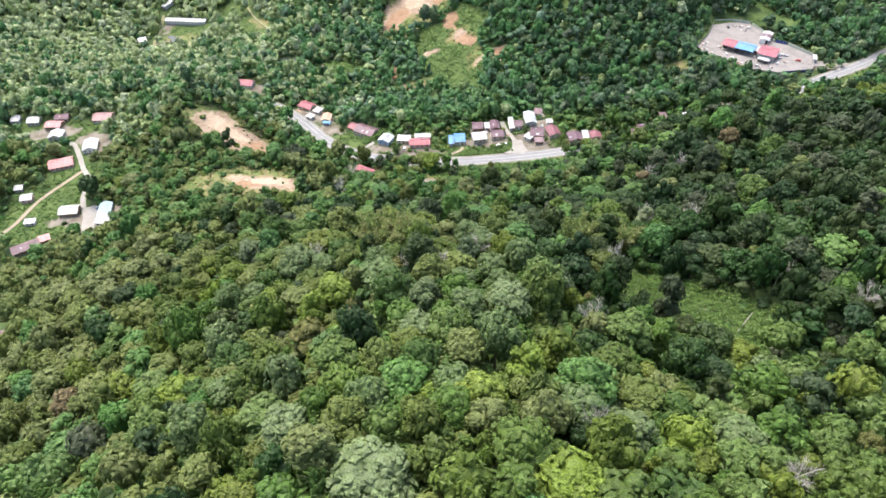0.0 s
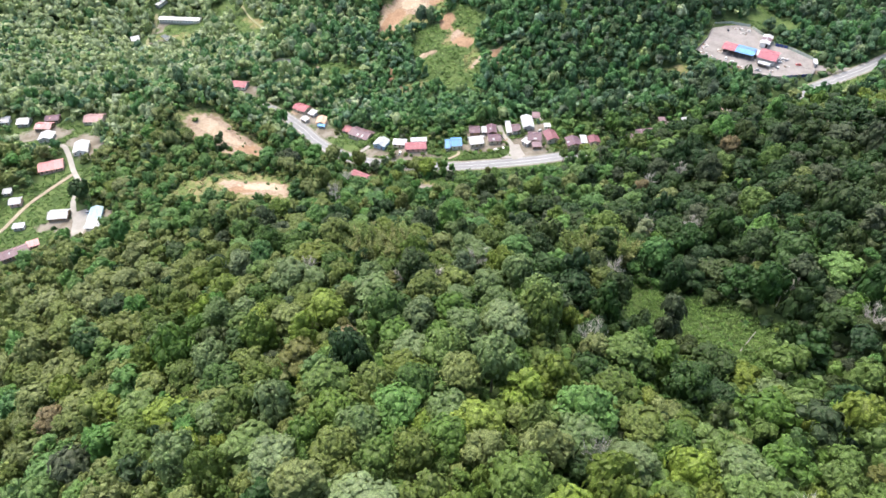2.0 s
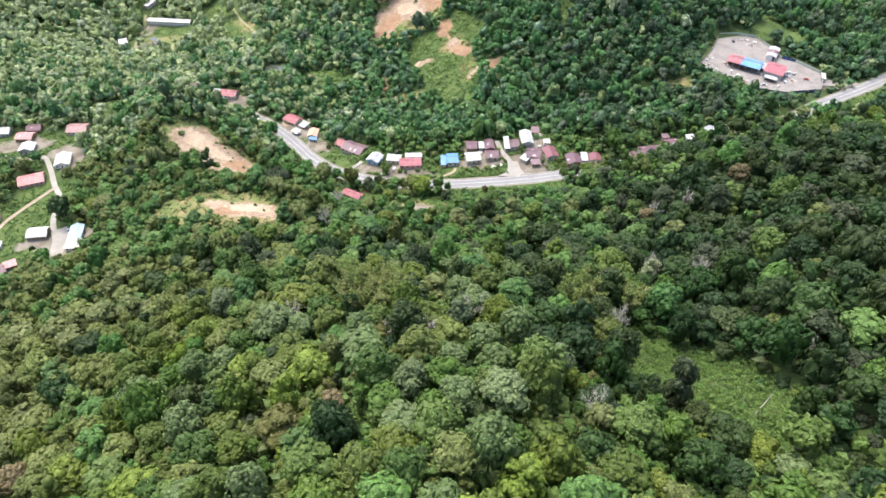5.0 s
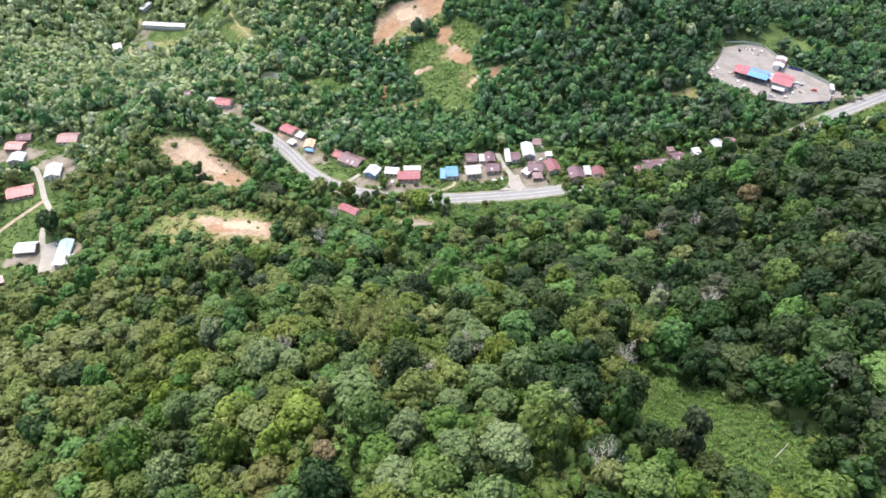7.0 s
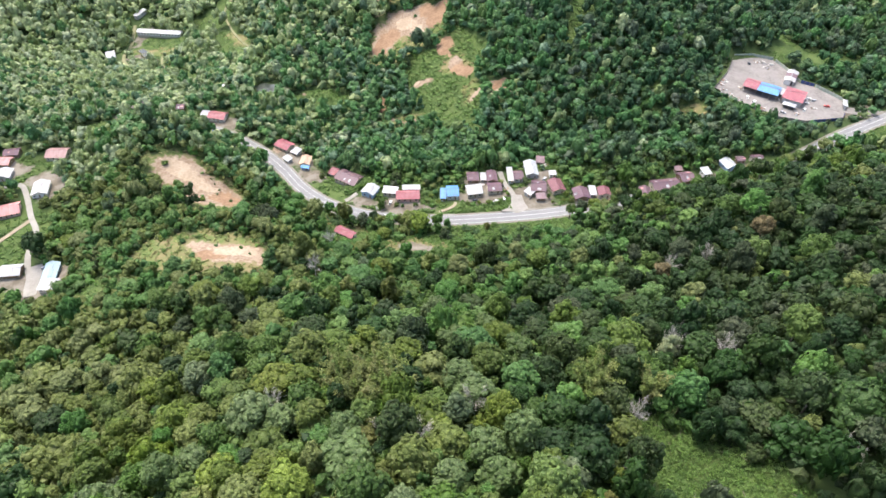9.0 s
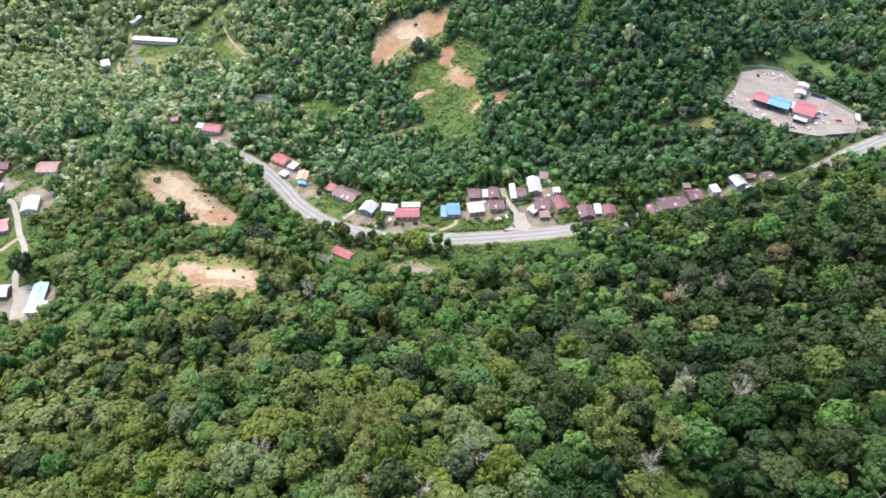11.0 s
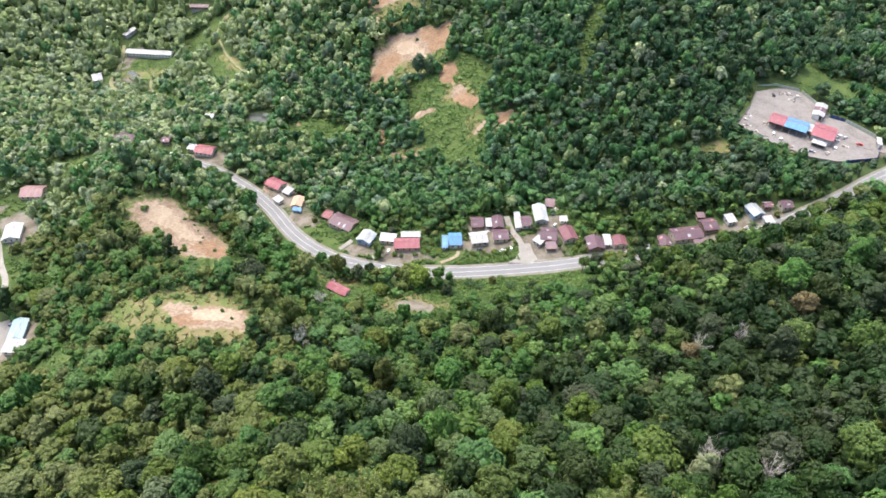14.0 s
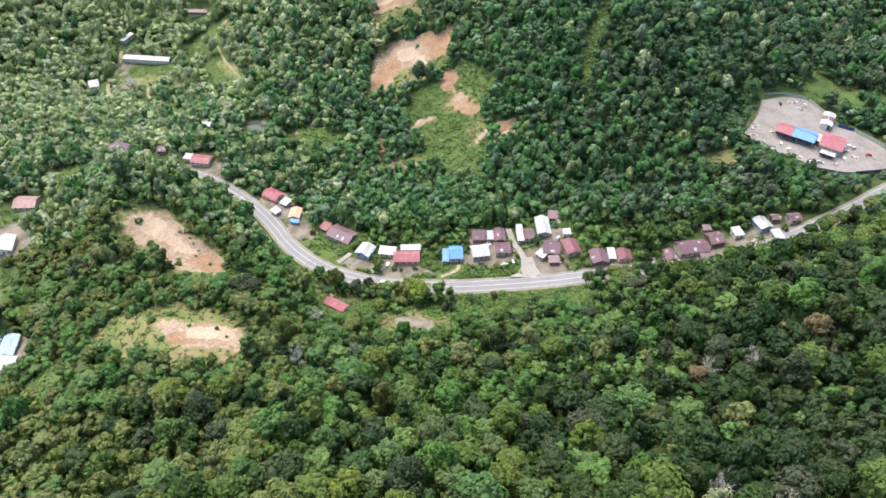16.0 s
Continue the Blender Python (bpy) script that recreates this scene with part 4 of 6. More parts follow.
def car(x, y, z, turn, paint, label, long=4.3):
    root = new("car")
    root.matrix_world = pose(x, y, z, 0, 0, turn)
    tagged(root, label, "car", group="parked cars")
    L = long / 2
    body = tapered(-L, L, 0.85, 0.3, 0.85, 0.12, 0.1, 0.06)
    bmesh.ops.bevel(body, geom=body.edges[:], offset=0.08, segments=2, affect="EDGES")
    part("body", body, CAR_PAINT[paint], root)
    part("cabin", tapered(-L * 0.85, L * 0.4, 0.78, 0.85, 1.36, 0.35, 0.65, 0.14), GLASS, root)
    part("roof", tapered(-L * 0.85 + 0.36, L * 0.4 - 0.66, 0.65, 1.36, 1.44, 0.08, 0.1, 0.06), CAR_PAINT[paint], root)
    for v in (-0.6, 0.6):
        part("headlight", boxed(L - 0.06, L + 0.01, v - 0.18, v + 0.18, 0.58, 0.74), LAMP, root)
    wheels(root, [(u, v) for u in (-L * 0.62, L * 0.62) for v in (-0.78, 0.78)], 0.31)


def on_ground(x, y):
    return ground_z(x, y)


for x, y, turn, paint, label in (
    (267.5, 497.5, 20, "white", "white saloon parked beside the red workshop"),
    (270.5, 499.0, 25, "white", "white hatchback parked in the gravel yard"),
    (266.5, 493.0, 15, "silver", "silver car parked beside the red workshop"),
    (273.5, 497.0, 30, "silver", "silver car standing on the gravel"),
    (262.0, 484.5, 60, "white", "white car parked before the workshop"),
    (229.0, 494.0, 40, "white", "white car parked at the yard's edge"),
    (245.0, 480.5, -20, "silver", "silver car beside the front fence"),
    (243.5, 549.5, 80, "dark", "dark pickup standing at the back of the yard"),
    (226.5, 500.0, 70, "white", "white car near the workshop hall"),
    (280.0, 489.5, 160, "red", "red car driving out of the yard"),
):
    car(x, y, YARD_Z, turn, paint, label)
for x, y, turn, paint, label in (
    (27.0, 405.5, 10, "dark", "black car parked before the white-roofed house"),
    (45.5, 406.0, 85, "white", "white car parked beside the drive"),
    (40.5, 404.5, 15, "white", "white hatchback before a maroon-roofed house"),
    (73.0, 424.5, 60, "silver", "silver car between village houses"),
    (-28.0, 405.5, 80, "white", "white car under the long white-roofed shed"),
    (-186.0, 512.0, 20, "white", "white car parked by the upper houses"),
    (-192.0, 514.0, 15, "silver", "silver car parked by the upper houses"),
    (-236.0, 356.5, 70, "silver", "silver car on the hamlet lane"),
):
    car(x, y, on_ground(x, y) + 0.02, turn, paint, label)


def road_place(x, side):
    """A place on the road: x, y, z and the way's turn."""
    k = int(np.argmin(np.abs(ROAD_LINE[:, 0] - x)))
    a, b = ROAD_LINE[max(0, k - 1)], ROAD_LINE[min(len(ROAD_LINE) - 1, k + 1)]
    turn = math.atan2(b[1] - a[1], b[0] - a[0])
    return ROAD_LINE[k, 0] - side * math.sin(turn), ROAD_LINE[k, 1] + side * math.cos(turn), ROAD_LINE[k, 2] + 0.05, math.degrees(turn)


x, y, z, turn = road_place(-167, -1.9)
car(x, y, z, turn, "blue", "dark blue car on the upper bend of the road")


def lorry(x, y, z, turn):
    root = new("lorry")
    root.matrix_world = pose(x, y, z, 0, 0, turn)
    tagged(root, "white lorry with a long box body on the road", "lorry")
    part("chassis", boxed(-4.6, 4.4, -0.5, 0.5, 0.55, 0.85), RUST, root)
    body = boxed(-4.7, 2.3, -1.22, 1.22, 0.9, 3.3)
    bmesh.ops.bevel(body, geom=body.edges[:], offset=0.06, segments=1, affect="EDGES")
    part("box_body", body, CAR_PAINT["white"], root)
    cab = tapered(2.5, 4.6, 1.1, 0.6, 2.7, 0.05, 0.45, 0.08)
    part("cab", cab, CAR_PAINT["white"], root)
    part("windscreen", tapered(4.1, 4.45, 0.95, 1.6, 2.4, 0.0, 0.16, 0.08), GLASS, root)
    wheels(root, [(u, v) for u in (-3.4, -2.3, 3.4) for v in (-1.05, 1.05)], 0.48)


lorry(*road_place(-27, -2.0))


def scrap(x, y, z, r, label, seed):
    """A heap of broken sheets, beams and boxes."""
    g = random.Random(seed)
    root = new("scrap_heap")
    root.matrix_world = pose(x, y, z)
    tagged(root, label, "scrap heap")
    for _ in range(9):
        w, d, h = g.uniform(0.5, 1.6), g.uniform(0.4, 1.2), g.uniform(0.25, 0.9)
        p = part("scrap_piece", boxed(-w / 2, w / 2, -d / 2, d / 2, 0, h), g.choice([RUST, WALLS["white"], WALLS["grey"], ROOFS["white"], DARK_WALL]), root)
        p.matrix_basis = pose(g.uniform(-r, r), g.uniform(-r, r), 0, g.uniform(-12, 12), g.uniform(-12, 12), g.uniform(0, 180))


for k, (x, y, r) in enumerate(((211, 509, 3), (216, 502, 2), (220, 496, 2), (217, 522, 2), (251, 553, 2.5), (256, 551, 2), (261, 549, 2.5), (255, 543, 2), (233, 486.5, 1.8), (239, 480, 1.6), (270, 487, 1.8), (255, 479, 1.4), (225, 512, 2), (248, 498.5, 1.5), (213, 518, 1.5))):
    scrap(x, y, YARD_Z, r, "heap of scrap metal and pale boards on gravel", k)
for k, (x, y, r) in enumerate(((32, 421, 1.6), (47, 416, 1.4), (88, 424, 1.6), (113, 402, 1.6), (126, 404, 2.2), (141, 402, 1.8), (-58, 379, 2.0), (-18, 354, 1.0), (185, 416, 1.6), (-36, 401, 1.2), (-12, 421, 1.6), (75, 439, 1.5), (-204, 518, 1.6), (-244, 518, 2))):
    scrap(x, y, on_ground(x, y), r, "loose boards and sheets lying in the open", 40 + k)


# ---- pond ----
def pond():
    bm = bmesh.new()
    n, z = 28, ground_z(-142, 573) + 0.55
    ring = []
    for k in range(n):
        a = 2 * math.pi * k / n
        r = 1 + 0.12 * math.sin(3 * a + 1) + 0.06 * math.sin(7 * a)
        ring.append(bm.verts.new((-142 + 11 * r * math.cos(a), 573 + 8 * r * math.sin(a), z)))
    bm.faces.new(ring)
    tagged(part("pond_water", bm, WATER, None), "small grey-brown fish pond among trees", "pond", kind="structure")


pond()


def fish_pool(x, y, w, d, turn):
    """A rectangular pool of still grey water in a low earth bank."""
    c, s = math.cos(radians(turn)), math.sin(radians(turn))
    z = 0.1 + max(ground_z(x + u * c - v * s, y + u * s + v * c) for u in np.linspace(-w / 2, w / 2, 7) for v in np.linspace(-d / 2, d / 2, 5))
    root = new("fish_pool")
    root.matrix_world = pose(x, y, z, 0, 0, turn)
    tagged(root, "rectangular grey fish pool with low earth banks", "pool")
    for dims in ((-w / 2 - 0.8, w / 2 + 0.8, -d / 2 - 0.8, -d / 2), (-w / 2 - 0.8, w / 2 + 0.8, d / 2, d / 2 + 0.8), (-w / 2 - 0.8, -w / 2, -d / 2, d / 2), (w / 2, w / 2 + 0.8, -d / 2, d / 2)):
        bank = boxed(*dims, -5, 0.5)
        bmesh.ops.bevel(bank, geom=bank.edges[:], offset=0.25, segments=1, affect="EDGES")
        part("bank", bank, GRASS_TRACK, root)
    part("water", boxed(-w / 2, w / 2, -d / 2, d / 2, -0.5, 0.2), WATER, root)


for x, y in ((-299, 703), (-291, 692), (-283, 681)):
    fish_pool(x, y, 13, 6, -38)


# ---- forest ----
rng = np.random.default_rng(7)


def ico(level):
    bm = bmesh.new()
    bmesh.ops.create_icosphere(bm, subdivisions=level, radius=1)
    v = np.array([q.co[:] for q in bm.verts])
    f = np.array([[q.index for q in p.verts] for p in bm.faces])
    bm.free()
    return v, f


ICO = ico(1)


def unit(n):
    v = rng.normal(size=(n, 3))
    return v / np.linalg.norm(v, axis=1)[:, None]


def leaf_cards(at, out, leaf, jitter=0.55, lift=0.3):
    """One pointed leaf clump at each place, facing about outwards."""
    n = len(at)
    face = out + jitter * unit(n) + (0, 0, lift)
    face /= np.linalg.norm(face, axis=1)[:, None]
    u = np.cross(face, unit(n))
    u /= np.linalg.norm(u, axis=1)[:, None]
    w = np.cross(face, u)
    size = leaf * rng.uniform(0.6, 1.4, (n, 1))
    return np.stack([at - u * size - 0.5 * w * size, at + u * size - 0.6 * w * size, at + w * size * 1.1], 1).reshape(-1, 3)


def tufts(at, out, size, points=5, tilt=0.35, lift=0.3, droop=0.26):
    """Leaf tufts: ragged little umbrellas that face about outwards, each one island."""
    n = len(at)
    face = out + tilt * unit(n) + (0, 0, lift)
    face /= np.linalg.norm(face, axis=1)[:, None]
    u = np.cross(face, unit(n))
    u /= np.linalg.norm(u, axis=1)[:, None]
    w = np.cross(face, u)
    s = size * rng.uniform(0.6, 1.4, (n, 1))
    rows = [at + face * s * 0.3]
    start = rng.uniform(0, 6.283, (n, 1))
    for k in range(points):
        a = start + 6.283 * (k + rng.uniform(-0.25, 0.25, (n, 1))) / points
        reach = s * rng.uniform(0.45, 1.55, (n, 1))
        rows.append(at + reach * (np.cos(a) * u + np.sin(a) * w) - face * s * droop * rng.uniform(0.3, 1.5, (n, 1)))
    v = np.stack(rows, 1).reshape(-1, 3)
    base = (np.arange(n) * (points + 1))[:, None]
    f = np.concatenate([np.concatenate([base, base + 1 + k, base + 1 + (k + 1) % points], 1) for k in range(points)])
    return v, f


def boughs(shape, count):
    """The middles and sizes of a crown's boughs, for a crown of radius 1."""
    mids, sizes = [], []
    if shape == "dome":
        mids.append((0, 0, 0.05))
        sizes.append(0.72)
    for k in range(count):
        a = 2.4 * k + rng.uniform(0, 0.9)
        if shape == "dome":
            e = radians(rng.uniform(-12, 75))
            mids.append((0.6 * math.cos(a) * math.cos(e), 0.6 * math.sin(a) * math.cos(e), 0.05 + 0.6 * math.sin(e)))
            sizes.append(rng.uniform(0.24, 0.4))
        elif shape == "tall":
            h = (k + 0.5) / count
            r = 0.45 * math.sin(math.pi * (0.2 + 0.75 * h)) * rng.uniform(0.6, 1.2)
            mids.append((r * math.cos(a), r * math.sin(a), 1.6 * h - 0.8))
            sizes.append(rng.uniform(0.34, 0.52) * (1.15 - 0.5 * h))
        elif shape == "layered":
            r = 0.62 * math.sqrt((k + 0.3) / count) * rng.uniform(0.8, 1.25)
            mids.append((r * math.cos(a), r * math.sin(a), 0.5 - 0.7 * r + rng.uniform(-0.25, 0.2)))
            sizes.append(rng.uniform(0.28, 0.44))
        else:
            r = 0.62 * math.sqrt((k + 0.3) / count) * rng.uniform(0.8, 1.2)
            mids.append((r * math.cos(a), r * math.sin(a), 0.42 - 1.0 * r * r + rng.uniform(-0.14, 0.18)))
            sizes.append(rng.uniform(0.3, 0.55))
    return np.array(mids), np.array(sizes)


def crown_form(shape, count, many, size, points=5, tilt=0.35, body=0.9, flat=0.8):
    """A crown of radius 1 about its middle: boughs clothed in leaf tufts."""
    mids, sizes = boughs(shape, count)
    squash = np.array((1, 1, 0.5 if shape == "layered" else 0.9))
    v0, f0 = ICO
    vs, fs, n = [], [], 0
    if body:
        for c, s in zip(mids, sizes):
            vs.append(v0 * s * body * rng.uniform(0.85, 1.08, (len(v0), 1)) * squash + c)
            fs.append(f0 + n)
            n += len(v0)
    core = len(fs) * len(f0)
    tries = many * 5
    pick = rng.choice(len(sizes), tries, p=sizes**2 / (sizes**2).sum())
    out = unit(tries)
    out[:, 2] = np.where(out[:, 2] < -0.45, -out[:, 2], out[:, 2])
    at = mids[pick] + out * sizes[pick][:, None] * squash * rng.uniform(0.92, 1.1, (tries, 1))
    free = np.ones(tries, bool)
    for k, (c, s) in enumerate(zip(mids, sizes)):
        free &= (np.linalg.norm((at - c) / squash, axis=1) > s * 0.86) | (pick == k)
    at, out = at[free][:many], out[free][:many]
    v, f = tufts(at, out, size, points, tilt)
    v = np.concatenate([*vs, v])
    v = v * (1, 1, flat / 0.8)
    return v, np.concatenate([*fs, f + n]), core


def joined(name, places, forms, mat, label, category):
    """ONE object of many plants: places holds x, y, z, radius, tall, form, tint."""
    vs, fs, ts, sm, count = [], [], [], [], 0
    for x, y, z, r, tall, form, tint in places:
        v, f, body = forms[int(form)]
        a = rng.uniform(0, 6.283)
        c, s = math.cos(a), math.sin(a)
        q = np.stack([(v[:, 0] * c - v[:, 1] * s) * r + x, (v[:, 0] * s + v[:, 1] * c) * r + y, v[:, 2] * tall + z], 1)
        vs.append(q)
        fs.append(f + count)
        ts.append(np.full(len(v), tint))
        sm.append(np.arange(len(f)) < body)
        count += len(v)
    me = mesh_of(name, np.concatenate(vs), np.concatenate(fs), [mat], [("tint", np.concatenate(ts))])
    me.polygons.foreach_set("use_smooth", np.concatenate(sm))
    return tagged(new(name, me), label, category, kind="stuff")


def scatter(y0, y1, step, wide=95):
    """Jittered places over a stretch of the valley."""
    xs, ys = np.meshgrid(np.arange(-560, 560, step), np.arange(y0, y1, step))
    x = xs.ravel() + rng.uniform(-0.48, 0.48, xs.size) * step
    y = ys.ravel() + rng.uniform(-0.48, 0.48, xs.size) * step
    keep = np.abs(x) < 0.6 * np.maximum(y, 46) + wide
    return x[keep], y[keep]


HOUSE_SPOTS = [(x, y, 0.5 * w + 2.0, 0.5 * d + 2.0, turn) for x, y, turn, w, d in FOOTPRINTS]
LANE_LINES = [drape(p) for p, *_ in LANES.values()]


def built(x, y, room=0.0):
    """Where roads, lanes, houses, the yard and the pond leave no room for plants."""
    shut = to_line(ROAD_LINE, x, y)[0] < 6.0 + room
    for line in LANE_LINES:
        shut |= to_line(line, x, y)[0] < 2.4 + room
    for hx, hy, a, b, turn in HOUSE_SPOTS:
        c, s = math.cos(radians(turn)), math.sin(radians(turn))
        u, v = (x - hx) * c + (y - hy) * s, -(x - hx) * s + (y - hy) * c
        shut |= (np.abs(u) < a - 1 + room) & (np.abs(v + 0.5 * room) < b - 1 + 1.5 * room)
    within = np.zeros(np.shape(x), bool)
    for (ax, ay), (bx, by) in zip(YARD, YARD[1:] + YARD[:1]):
        within ^= ((ay > y) != (by > y)) & (x < (bx - ax) * (y - ay) / (by - ay + 1e-9) + ax)
        u = np.clip(((x - ax) * (bx - ax) + (y - ay) * (by - ay)) / ((bx - ax) ** 2 + (by - ay) ** 2), 0, 1)
        shut |= np.hypot(x - ax - u * (bx - ax), y - ay - u * (by - ay)) < 1.6 + 2.2 * room
    shut |= within
    shut |= (np.hypot(x + 142, y - 573) < 12 + room) | (np.hypot((x + 291) / 1.0, (y - 692) / 1.6) < 10 + room)
    return shut


SCRUB = [(-228, 496, 32, 12, 0), (-170, 494, 22, 9, -15), (-105, 304, 48, 16, 0), (-215, 320, 22, 14, 0), (246, 464, 46, 17, -8), (208, 492, 15, 24, 0), (205, 525, 12, 26, -30), (-330, 600, 160, 90, 0), (45, 350, 60, 20, 0), (-10, 352, 75, 26, 0), (-150, 340, 50, 40, 0), (-30, 500, 60, 40, 0), (-255, 560, 90, 40, 0)]
BAMBOO_AT = [(-20, 198), (-14, 202), (-27, 200), (-18, 207), (-23, 192), (53, 200), (58, 205), (-11, 194), (-30, 206), (74, 200)]
DEAD_AT = [(36, 87), (78, 75), (117, 165), (46, 138), (58, 165), (92, 230), (-2, 174), (124, 115), (130, 140), (-50, 193), (104, 217), (15, 191), (-13, 178), (110, 290), (125, 288), (-59, 308), (-58, 345), (88, 226), (66, 188)]
# single crowns that stand out: x, y, radius, crown height, trunk, form, leaf colour
LANDMARKS = [
    (-15, 71, 11.5, 8.5, 6, 8, 5), (33, 92, 9.5, 8, 6, 9, 5), (3, 103, 7.5, 7, 6, 8, 5), (71, 87, 8.5, 7.5, 6, 9, 5), (53, 78, 6.5, 6, 5, 10, 0),
    (27, 68, 8.5, 7, 6, 3, 4), (45, 88, 7.5, 6, 6, 0, 6), (-46, 96, 9.5, 8, 6, 0, 0), (-19, 97, 7, 7, 6, 4, 5), (-4, 99, 4.5, 4.5, 5, 5, 4),
    (-75, 193, 6, 6.5, 7, 0, 1), (-56, 189, 9.5, 10, 7, 9, 5), (-103, 231, 7.5, 7, 7, 1, 2), (126, 181, 10, 9, 7, 4, 0), (87, 222, 5.5, 7, 7, 7, 7),
    (-22, 166, 10, 7.5, 7, 8, 5), (-35, 225, 8, 6.5, 7, 0, 0), (38, 159, 7.5, 9, 7, 6, 6), (15, 194, 8, 7.5, 7, 9, 5), (160, 243, 7, 7, 8, 2, 1),
    (23, 253, 6.5, 7.5, 7, 9, 5), (94, 264, 6.5, 8, 8, 2, 3), (150, 298, 6, 6.5, 8, 1, 8), (106, 287, 5, 5.5, 7, 0, 8), (-28, 143, 4, 4, 6, 2, 8),
    (-137, 143, 6.5, 6, 6, 5, 8), (-34, 125, 7, 7, 6, 6, 3), (97, 121, 6.5, 6, 4, 10, 5), (112, 146, 5.5, 6, 4, 7, 2),
    (-64, 120, 6, 6, 6, 2, 1), (-82, 140, 7, 6.5, 6, 1, 0), (60, 110, 5.5, 5.5, 5, 2, 1), (64, 106, 5, 4.5, 5, 3, 9), (57, 113, 5, 5, 5, 1, 9),
]


def open_ground(x, y):
    """Where no tree stands."""
    taken = np.zeros(np.shape(x), bool)
    for spots, room in ((BAMBOO_AT, 4.5), (DEAD_AT, 3.0)):
        for a, b in spots:
            taken |= np.hypot(x - a, y - b) < room
    return taken | built(x, y, 2.5) | (inside(SOIL, x, y) > 0.5) | (inside(GRASS, x, y) > 0.52) | (inside(DRY, x, y) > 0.5) | (inside(BARE, x, y) > 0.55) | ((y > 398) & (y < 432) & (x > -60) & (x < 118))


def patch(x, y, size):
    """A slow field over the land, 0 to 1, by which kinds of trees gather."""
    return 0.5 + 0.25 * (np.sin(x / size + 1.7 * np.sin(y / size * 0.8)) + np.cos(y / size * 1.1 + 1.3 * np.sin(x / size * 0.7)))


def headroom(x, y):
    """How tall plants are left to grow in the open view below the houses."""
    top = np.full(np.shape(x), 99.0)
    for hx, hy, a, b, turn in HOUSE_SPOTS:
        dx, dy = x - hx, y - hy
        d = np.hypot(dx, dy)
        back = math.hypot(hx, hy - 60)
        below = (-dx * hx - dy * (hy - 60)) / (back * np.maximum(d, 0.1)) > 0.35
        top = np.where(below & (d < 34), np.minimum(top, 1.0 + 0.55 * np.maximum(0, d - 0.8 * max(a, b))), top)
    return top


def grow(y0, y1, step, forms, lo, hi, low=3.0, high=7.0, wide=95, room=0.59, power=2.0, lanky=0.3, first=()):
    """Trees over a stretch: the large ones take their room first, small ones fill in between."""
    x, y = scatter(y0, y1, step, wide)
    keep = ~open_ground(x, y)
    x, y = x[keep], y[keep]
    r = lo + (hi - lo) * rng.random(len(x)) ** power
    r = np.where(inside(SCRUB, x, y) > 0.5, r * 0.72, r)
    cells = collections.defaultdict(list)
    side = 2 * hi + 1
    for a, b, q in first:
        cells[int(a // side), int(b // side)].append((a, b, q))
    stays = []
    for k in np.argsort(-r):
        a, b, q = x[k], y[k], r[k]
        i, j = int(a // side), int(b // side)
        near_by = (t for u in (-1, 0, 1) for w in (-1, 0, 1) for t in cells.get((i + u, j + w), ()))
        if all((a - t[0]) ** 2 + (b - t[1]) ** 2 > (room * (q + t[2])) ** 2 for t in near_by):
            cells[i, j].append((a, b, q))
            stays.append(k)
    x, y, r = x[stays], y[stays], r[stays]
    top = headroom(x, y)
    keep = top > 3.5
    x, y, r, top = x[keep], y[keep], r[keep], top[keep]
    r = np.minimum(r, 0.55 * top)
    n = len(x)
    tall = r * np.where(rng.random(n) < lanky, rng.uniform(1.25, 1.8, n), rng.uniform(0.8, 1.2, n))
    form = rng.integers(0, len(forms), n)
    scrub = inside(SCRUB, x, y) > 0.5
    trunk = np.where(scrub, 0.45, 1.0) * rng.uniform(low - 1.2, high + 1.6, n) + 2.5 * (patch(x, y, 13.0) - 0.5) + 0.45 * (r - lo)
    tall = np.minimum(tall, 0.8 * top)
    z = height(x, y) + np.minimum(trunk, np.maximum(0.3, top - tall)) + 0.2 * tall
    tint = np.mod(0.5 * patch(x, y, 30.0) + rng.normal(0.2, 0.3, n), 0.999)
    return np.stack([x, y, z, r, tall, form, tint], 1)


